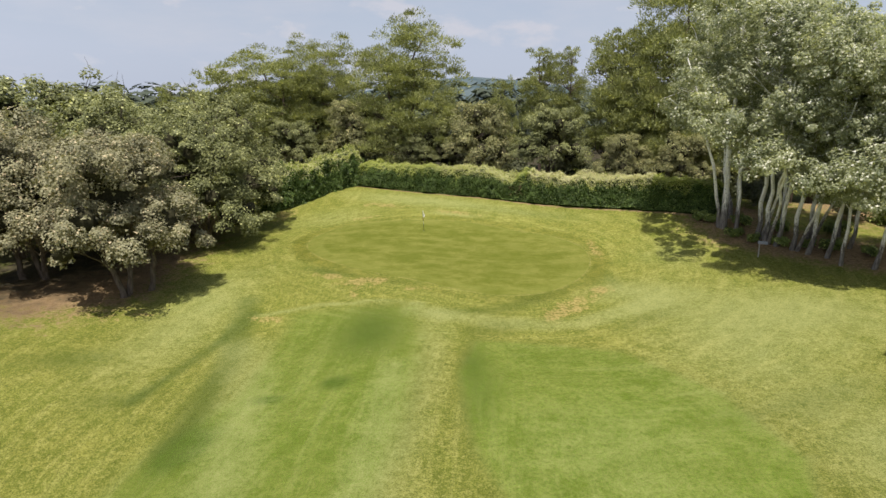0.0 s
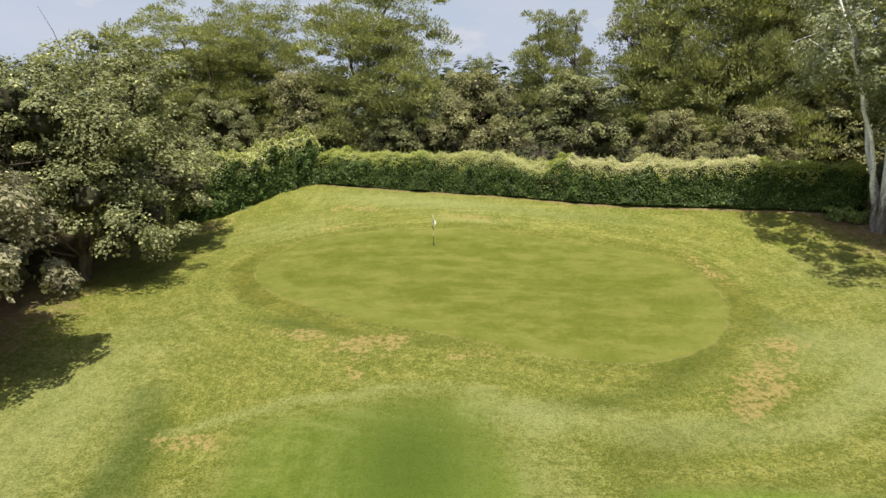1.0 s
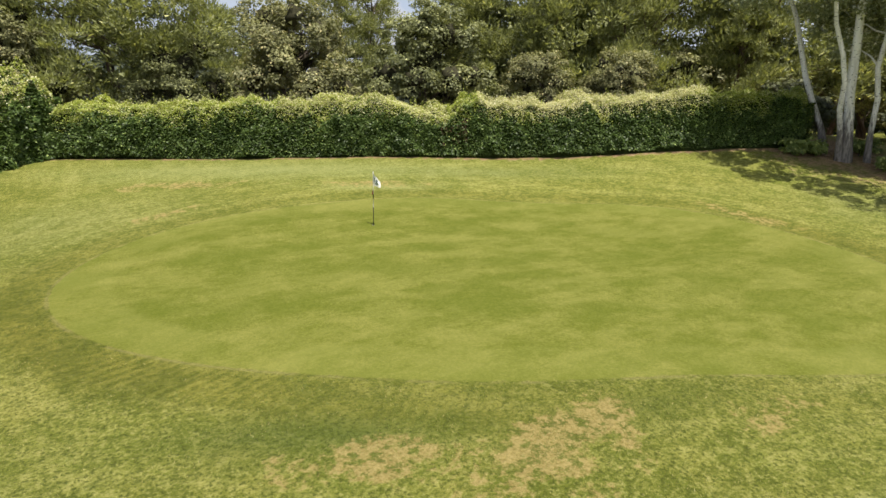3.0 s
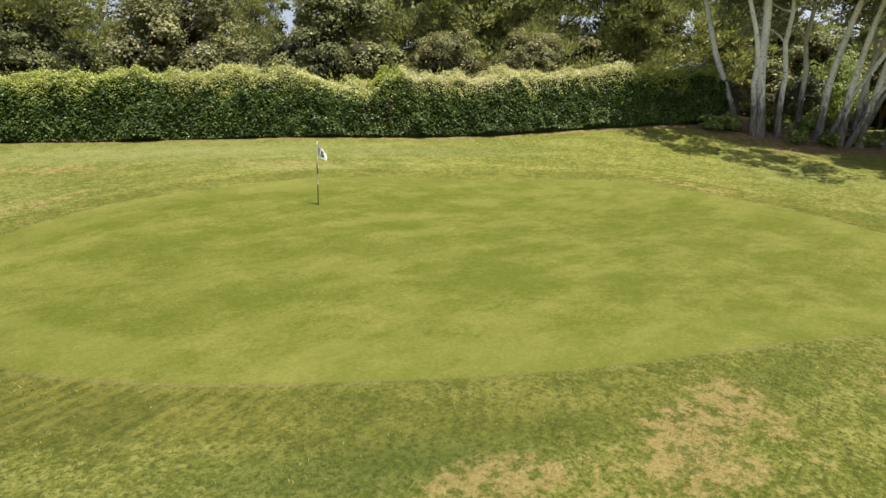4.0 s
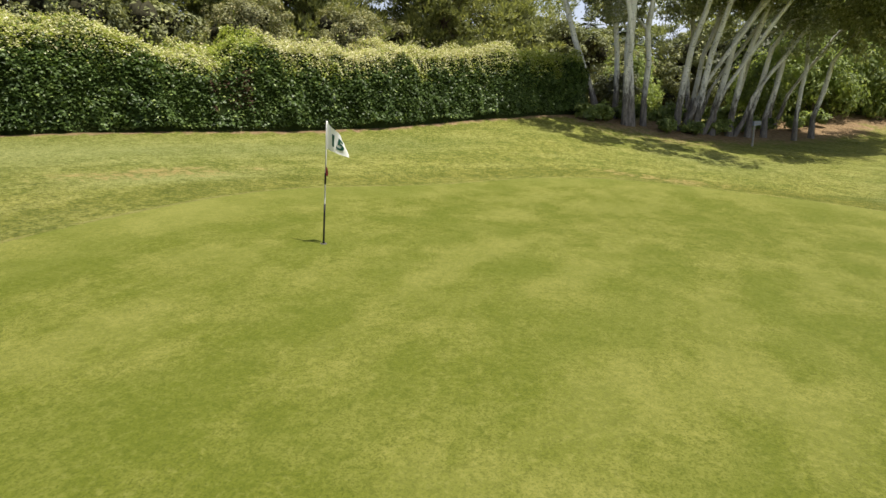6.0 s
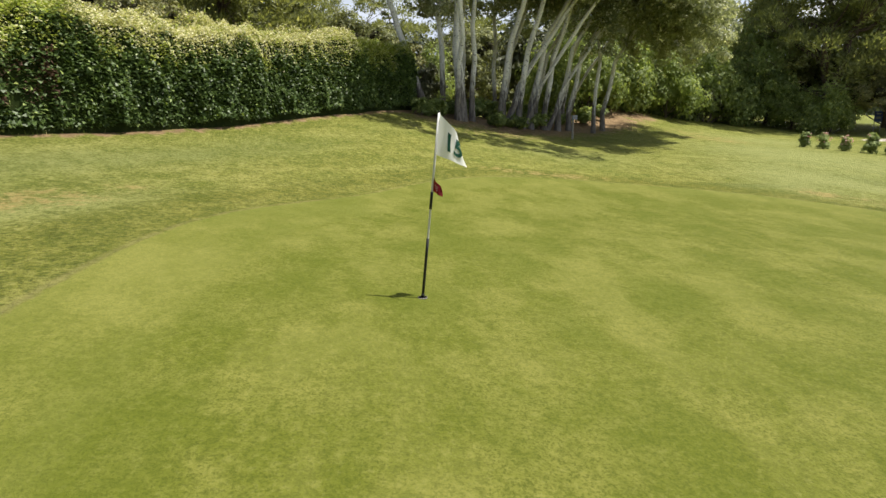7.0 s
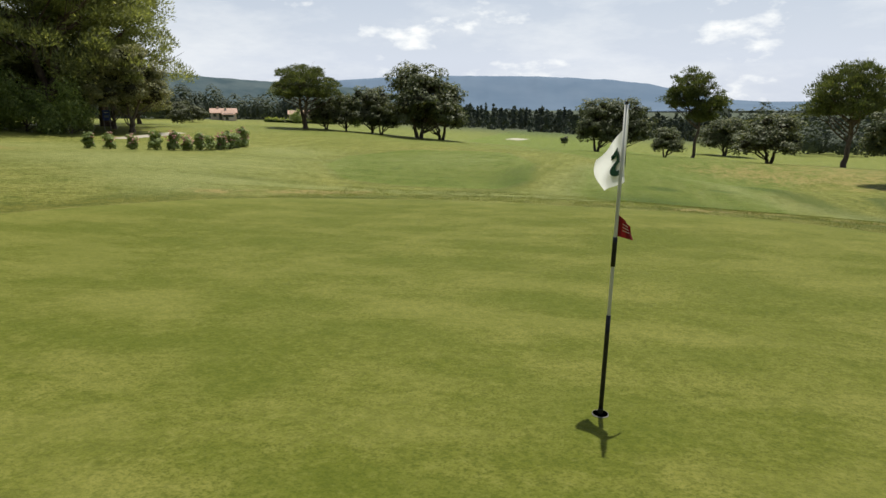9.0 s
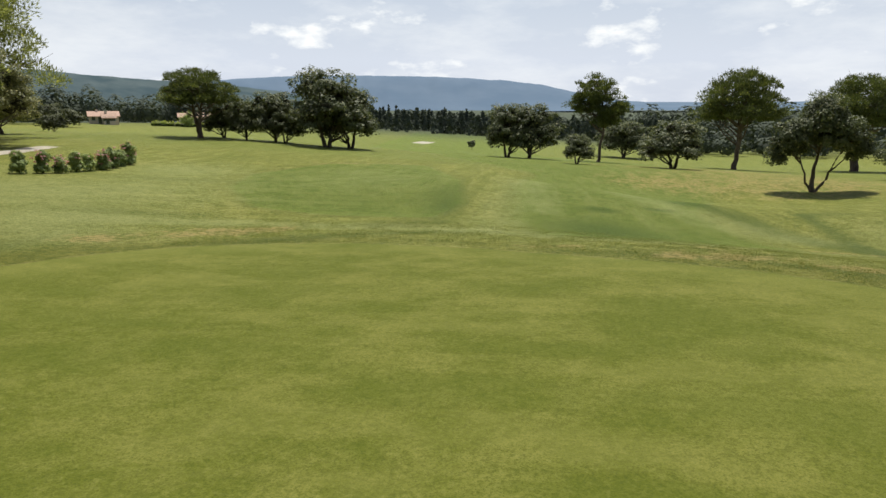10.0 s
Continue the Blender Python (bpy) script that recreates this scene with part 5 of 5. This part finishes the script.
# far woods: uneven rows of conifers and broadleaf crowns
def woods(name, label, places, seed, tall, wide, cards, conifer, leaf=0.5):
    r = rng(seed)
    pos, nrm, size = [], [], []
    for x, y in places:
        h, w = tall * r.uniform(0.6, 1.3), wide * r.uniform(0.7, 1.3)
        z0 = gz(x, y)
        d = balls(r, cards)
        if conifer:
            t = r.uniform(0, 1, cards) ** 0.8
            p = np.stack([d[:, 0] * w * (1.05 - t), d[:, 1] * w * (1.05 - t), t * h], -1)
        else:
            p = d * (w, w, h * 0.45) + (0, 0, h * 0.52)
        pos.append(p + (x, y, z0))
        nrm.append(d + (0, 0, 0.5))
        size.append(np.full(cards, w * leaf))
    pos, nrm, size = np.concatenate(pos), np.concatenate(nrm), np.concatenate(size)
    me = mesh_of(name, *leaf_cards(r, pos, nrm, size, 0.8), FAR_LEAF, False)
    return tagged(new(name, me), label, "woods", kind="stuff")


rw = rng(9)


def belt(n, b0, b1, d0, d1):
    """Places between two bearings (degrees from -y towards +x) and two distances from the green."""
    b, d = np.radians(rw.uniform(b0, b1, n)), rw.uniform(d0, d1, n)
    return np.stack([d * np.sin(b), 60 - d * np.cos(b)], -1)


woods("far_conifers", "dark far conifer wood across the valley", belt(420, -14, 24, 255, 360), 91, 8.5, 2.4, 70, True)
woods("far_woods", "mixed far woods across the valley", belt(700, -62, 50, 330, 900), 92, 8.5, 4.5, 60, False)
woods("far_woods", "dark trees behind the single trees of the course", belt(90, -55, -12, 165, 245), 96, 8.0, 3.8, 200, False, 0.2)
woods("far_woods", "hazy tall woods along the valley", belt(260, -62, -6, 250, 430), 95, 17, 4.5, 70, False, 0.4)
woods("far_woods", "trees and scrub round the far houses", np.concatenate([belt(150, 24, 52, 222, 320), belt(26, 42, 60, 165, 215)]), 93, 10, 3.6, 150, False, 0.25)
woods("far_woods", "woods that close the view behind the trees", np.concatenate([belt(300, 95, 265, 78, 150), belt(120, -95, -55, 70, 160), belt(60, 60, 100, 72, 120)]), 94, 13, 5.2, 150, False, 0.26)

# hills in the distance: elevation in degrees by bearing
# the blue of distant haze is put into the hills' base colours
HAZE_FAR = plain_material("far_hill_haze_blue", (0.115, 0.160, 0.225), (0.135, 0.180, 0.245), 0.004, 1.0, 0, 0.0)
HAZE_NEAR = plain_material("wooded_hill_hazed", (0.055, 0.080, 0.092), (0.090, 0.115, 0.122), 0.012, 1.0, 0, 0.0)


def hill(name, label, dist, profile, mat, seed):
    b = np.arange(profile[0][0], profile[-1][0] + 0.01, 0.25)
    el = np.interp(b, [p[0] for p in profile], [p[1] for p in profile])
    el = el + np.array([0.07 * noise.noise((v * 0.5, seed, 0)) + 0.03 * noise.noise((v * 2.2, seed, 3)) for v in b])
    top = np.tan(np.radians(np.maximum(el, 0.02))) * dist + 2
    rows = []
    for k, (f, h) in enumerate(((0.80, -0.05), (0.86, 0.22), (0.92, 0.60), (0.97, 0.9), (1.0, 1.0), (1.05, 0.8))):
        d = dist * f * (1 + 0.015 * np.array([noise.noise((v * 0.8, seed, k)) for v in b]))
        rows.append(np.stack([d * np.sin(np.radians(b)), 60 - d * np.cos(np.radians(b)), top * h - 14 * (1 - h)], -1))
    v = np.stack(rows)
    return tagged(new(name, mesh_of(name, v.reshape(-1, 3), grid_faces(*v.shape[:2]), mat)), label, "hills", kind="structure")


hill("backdrop", "long flat-topped hill on the horizon, coloured with blue haze", 3600, ((-60, 0.3), (-30, 0.35), (-11, 0.35), (-8, 0.55), (-4.8, 1.2), (-2, 1.85), (2, 2.3), (8, 2.62), (15, 2.7), (20, 2.62), (24, 2.4), (28, 2.1), (36, 1.9), (60, 1.5)), HAZE_FAR, 1)
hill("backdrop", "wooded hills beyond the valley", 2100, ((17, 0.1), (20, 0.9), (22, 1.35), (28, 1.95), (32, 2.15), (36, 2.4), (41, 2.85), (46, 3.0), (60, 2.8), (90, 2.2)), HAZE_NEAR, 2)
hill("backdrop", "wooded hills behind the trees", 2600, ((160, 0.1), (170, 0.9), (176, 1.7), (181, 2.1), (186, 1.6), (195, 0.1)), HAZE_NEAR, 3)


# ---- flag, cup and markers on the green ----
STEEL = plain_material("white_fibreglass", (0.62, 0.61, 0.57), (0.72, 0.71, 0.67), 9.0, 0.35, 0, 0.5)
BLACK = plain_material("black_tape", (0.010, 0.010, 0.012), (0.022, 0.022, 0.025), 20.0, 0.45, 0, 0.4)
CLOTH = leaf_material("white_flag_cloth", (0.86, 0.86, 0.84), (0.92, 0.92, 0.90), None, 0, 0.50, 0.8, 4.0, 0.0, (1.0, 1.0, 0.98))
RED_CLOTH = leaf_material("dark_red_flag_cloth", (0.13, 0.008, 0.014), (0.20, 0.014, 0.022), None, 0, 0.3, 0.8, 6.0)
GREEN_INK = plain_material("green_print", (0.004, 0.050, 0.029), (0.007, 0.066, 0.038), 20.0, 0.7)
PALE_INK = plain_material("pale_print", (0.55, 0.40, 0.40), (0.62, 0.48, 0.47), 20.0, 0.7)
WHITE_PAINT = plain_material("white_marker_paint", (0.72, 0.72, 0.69), (0.80, 0.80, 0.77), 12.0, 0.5)
POST_GREY = plain_material("weathered_grey_wood", (0.24, 0.225, 0.20), (0.34, 0.32, 0.29), 8.0, 0.85, 0, 0.2, 0.004)
CUP_DARK = plain_material("cup_depth_shade", (0.012, 0.012, 0.010), (0.03, 0.03, 0.027), 20.0, 0.9)

hz = gz(*HOLE)
LEAN = Vector((-0.04, -0.19, 2.12)).normalized()


def on_pole(h):
    return np.array(LEAN) * h


flag = thing("flagstick", HOLE[0], HOLE[1], hz, "leaning banded flagstick with white numbered flag and red pennant", "flagstick")
for name, lo, hi, rad, mat in (("pole", -0.08, 2.13, 0.0125, STEEL), ("black_band", 0.0, 0.72, 0.0165, BLACK), ("black_band", 1.06, 1.26, 0.0165, BLACK), ("ferrule", 0.0, 0.05, 0.019, BLACK), ("tip", 2.12, 2.15, 0.010, BLACK)):
    hs = np.linspace(lo, hi, 5)
    v, f = tube([on_pole(h) for h in hs], np.full(5, rad), 10)
    caps = list(range(10)), list(range(40, 50))
    me = mesh_of(name, v, np.r_[f.ravel(), caps[0][::-1], caps[1]], mat, True, np.r_[np.full(len(f), 4), 10, 10])
    part(name, me, flag)


def drape(u, v, out=0.0):
    """White flag, hanging from its hoist and curling at the fly: u along the fly, v up the hoist (both 0 to 1)."""
    u, v = np.ravel(np.asarray(u, float)), np.ravel(np.asarray(v, float))
    turn = np.radians(np.outer(np.linspace(0, 1, 24), u) * 112 - 116 + np.outer(np.linspace(0, 1, 24), u * (v - 0.5)) * 45)
    reach = (0.41 - 0.04 * v) * u
    x, y = np.cos(turn).mean(0) * reach, np.sin(turn).mean(0) * reach
    x, y = x + out * -np.sin(turn[-1]), y + out * np.cos(turn[-1])
    p = np.array([on_pole(1.68)]) + np.outer(v * 0.45, np.array(LEAN))
    p[:, 0] += x + 0.020 * np.sin(u * 10 - v * 4) * u
    p[:, 1] += y + 0.020 * np.cos(u * 9 + v * 5) * u
    p[:, 2] -= u * (0.16 + 0.22 * v)
    return p


gu, gv = np.meshgrid(np.linspace(0, 1, 40), np.linspace(0, 1, 30))
white_flag = part("flag", mesh_of("flag", drape(gu, gv), grid_faces(30, 40), CLOTH), flag, "limp white flag with the green number 15")

ru, rv = np.meshgrid(np.linspace(0, 1, 10), np.linspace(0, 1, 7))
fly = np.array((-0.75, -0.6, 0))
pts = np.array([on_pole(1.27 + 0.15 * b) + fly * 0.17 * a * (1 - 0.25 * b) + np.array((0.6, -0.75, 0)) * 0.02 * math.sin(7 * a + 2 * b) * a - np.array((0, 0, 0.05 * a + 0.05 * a * b)) for a, b in zip(ru.ravel(), rv.ravel())])
red_flag = part("pennant", mesh_of("pennant", pts, grid_faces(7, 10), RED_CLOTH), flag, "small dark red pennant")
for k in range(3):
    i = [np.array(pts[(2 + k) * 10 + c]) + np.array((-0.6, 0.75, 0)) * 0.004 for c in (3, 4, 5, 6)]
    v = np.array([p + (0, 0, dz) for dz in (0, 0.007) for p in i])
    part("print_bar", mesh_of("print_bar", v, grid_faces(2, 4), PALE_INK), red_flag)

# the number, laid on both faces of the cloth
num = bpy.data.curves.new("number", "FONT")
num.body, num.size, num.align_x, num.align_y = "15", 1.0, "CENTER", "CENTER"
num.offset = 0.03
holder = new("number_source", num)
num_me = bpy.data.meshes.new_from_object(holder.evaluated_get(bpy.context.evaluated_depsgraph_get()))
bpy.data.objects.remove(holder)
bm = bmesh.new()
bm.from_mesh(num_me)
bmesh.ops.triangulate(bm, faces=bm.faces[:])
bmesh.ops.subdivide_edges(bm, edges=[e for e in bm.edges if e.calc_length() > 0.12], cuts=3, use_grid_fill=True)
bmesh.ops.triangulate(bm, faces=bm.faces[:])
flat = np.array([v.co[:] for v in bm.verts])
tris = np.array([[v.index for v in f.verts] for f in bm.faces])
bm.free()
for out in (0.009, -0.009):
    v = drape(0.50 + flat[:, 0] * 0.60, 0.46 + flat[:, 1] * 0.72, out)
    part("number", mesh_of("number", v, tris, GREEN_INK, False), white_flag)

cup = thing("cup", HOLE[0], HOLE[1], hz, "white-rimmed hole cup at the foot of the flagstick", "cup")
v, f = tube([(0, 0, 0.004), (0, 0, 0.012), (0, 0, 0.012), (0, 0, 0.006)], [0.058, 0.0565, 0.054, 0.053], 28)
part("rim", mesh_of("rim", v, f, POST_GREY), cup)
# flat dark disc that stands in for the shade down the hole
v, f = tube([(0, 0, 0.005), (0, 0, 0.0055)], [0.054, 0.001], 28)
part("inside", mesh_of("inside", v, f, CUP_DARK), cup)


def stake(x, y, tall, label):
    ob = thing("marker_stake", x, y, gz(x, y), label, "stake", "white stakes by the hedge")
    bm_part("post", box(0.06, 0.06, tall + 0.2, 0, 0, tall / 2 - 0.1, 0.006), WHITE_PAINT, ob)
    return ob


stake(15.9, 69.5, 0.55, "short white marker stake at the foot of the hedge")
stake(24.6, 65.2, 0.6, "short white marker stake at the end of the hedge")

SIGN_BLUE = plain_material("blue_sign_paint", (0.05, 0.08, 0.30), (0.07, 0.10, 0.36), 10.0, 0.5)
SIGN_GREY = plain_material("grey_sign_paint", (0.20, 0.22, 0.27), (0.27, 0.29, 0.34), 10.0, 0.5)
x, y = 26.2, 54.8
sign = thing("sign_post", x, y, gz(x, y), "small grey-blue direction board on a pale post", "sign", turn=55)
bm_part("post", box(0.09, 0.09, 1.45, 0, 0, 0.6, 0.01), POST_GREY, sign)
bm_part("board", box(0.10, 0.72, 0.24, 0.0, -0.22, 1.24, 0.01), SIGN_GREY, sign)
bm_part("print_bar", box(0.012, 0.5, 0.04, -0.055, -0.22, 1.24), POST_GREY, sign)
x, y = 44.5, 21.4
board = thing("information_board", x, y, gz(x, y), "upright blue information board beside the flowering bushes", "sign", turn=-45)
bm_part("panel", box(0.05, 0.62, 0.95, 0, 0, 1.35, 0.01), SIGN_BLUE, board)
for s in (-0.25, 0.25):
    bm_part("post", box(0.06, 0.06, 1.2, 0, s, 0.45, 0.008), POST_GREY, board)
bm_part("print_bar", box(0.012, 0.34, 0.07, -0.03, 0, 1.60), WHITE_PAINT, board)
bm_part("print_bar", box(0.012, 0.40, 0.20, -0.03, 0, 1.25), SIGN_GREY, board)


# ---- longer grass of the rough, where it is seen from close by ----
def blades(name, label, n, x0, x1, y0, y1, keep, tall, seed):
    r = rng(seed)
    x, y = r.uniform(x0, x1, n), r.uniform(y0, y1, n)
    lump = np.array([noise.noise((a * 1.3, b * 1.3, seed)) + 0.5 * noise.noise((a * 4, b * 4, seed)) for a, b in zip(x, y)])
    k = keep(x, y) & (lump + r.normal(0, 0.25, n) > -0.05)
    x, y, lump = x[k], y[k], lump[k]
    n = len(x)
    p = np.stack([x, y, ground_z(x, y) - 0.004], -1)
    a = r.uniform(0, 2 * np.pi, n)
    side = np.stack([np.cos(a), np.sin(a), 0 * a], -1) * r.uniform(0.004, 0.008, n)[:, None]
    h = tall * r.uniform(0.5, 1.3, n) * (0.8 + 0.6 * lump)
    tip = p + np.stack([r.normal(0, 0.5, n) * h, r.normal(0, 0.5, n) * h, h], -1)
    v = np.stack([p - side, p + side, tip], 1).reshape(-1, 3)
    return tagged(new(name, mesh_of(name, v, np.arange(3 * n).reshape(n, 3), GRASS_BLADE, False)), label, "grass", kind="stuff")


def near_rough(x, y):
    e = green_edge(x, y)
    return (e > 0.25) & (e < 7) & (y < 62)


blades("rough_grass", "tufted longer grass round the putting green", 260000, -20, 10, 42, 60, near_rough, 0.035, 101)
blades("rough_grass", "uncut grass at the foot of the hedge", 24000, -14, 27, 62, 87, lambda x, y: np.abs(y + 0.56 * x - 78.35) < 0.5, 0.16, 102)
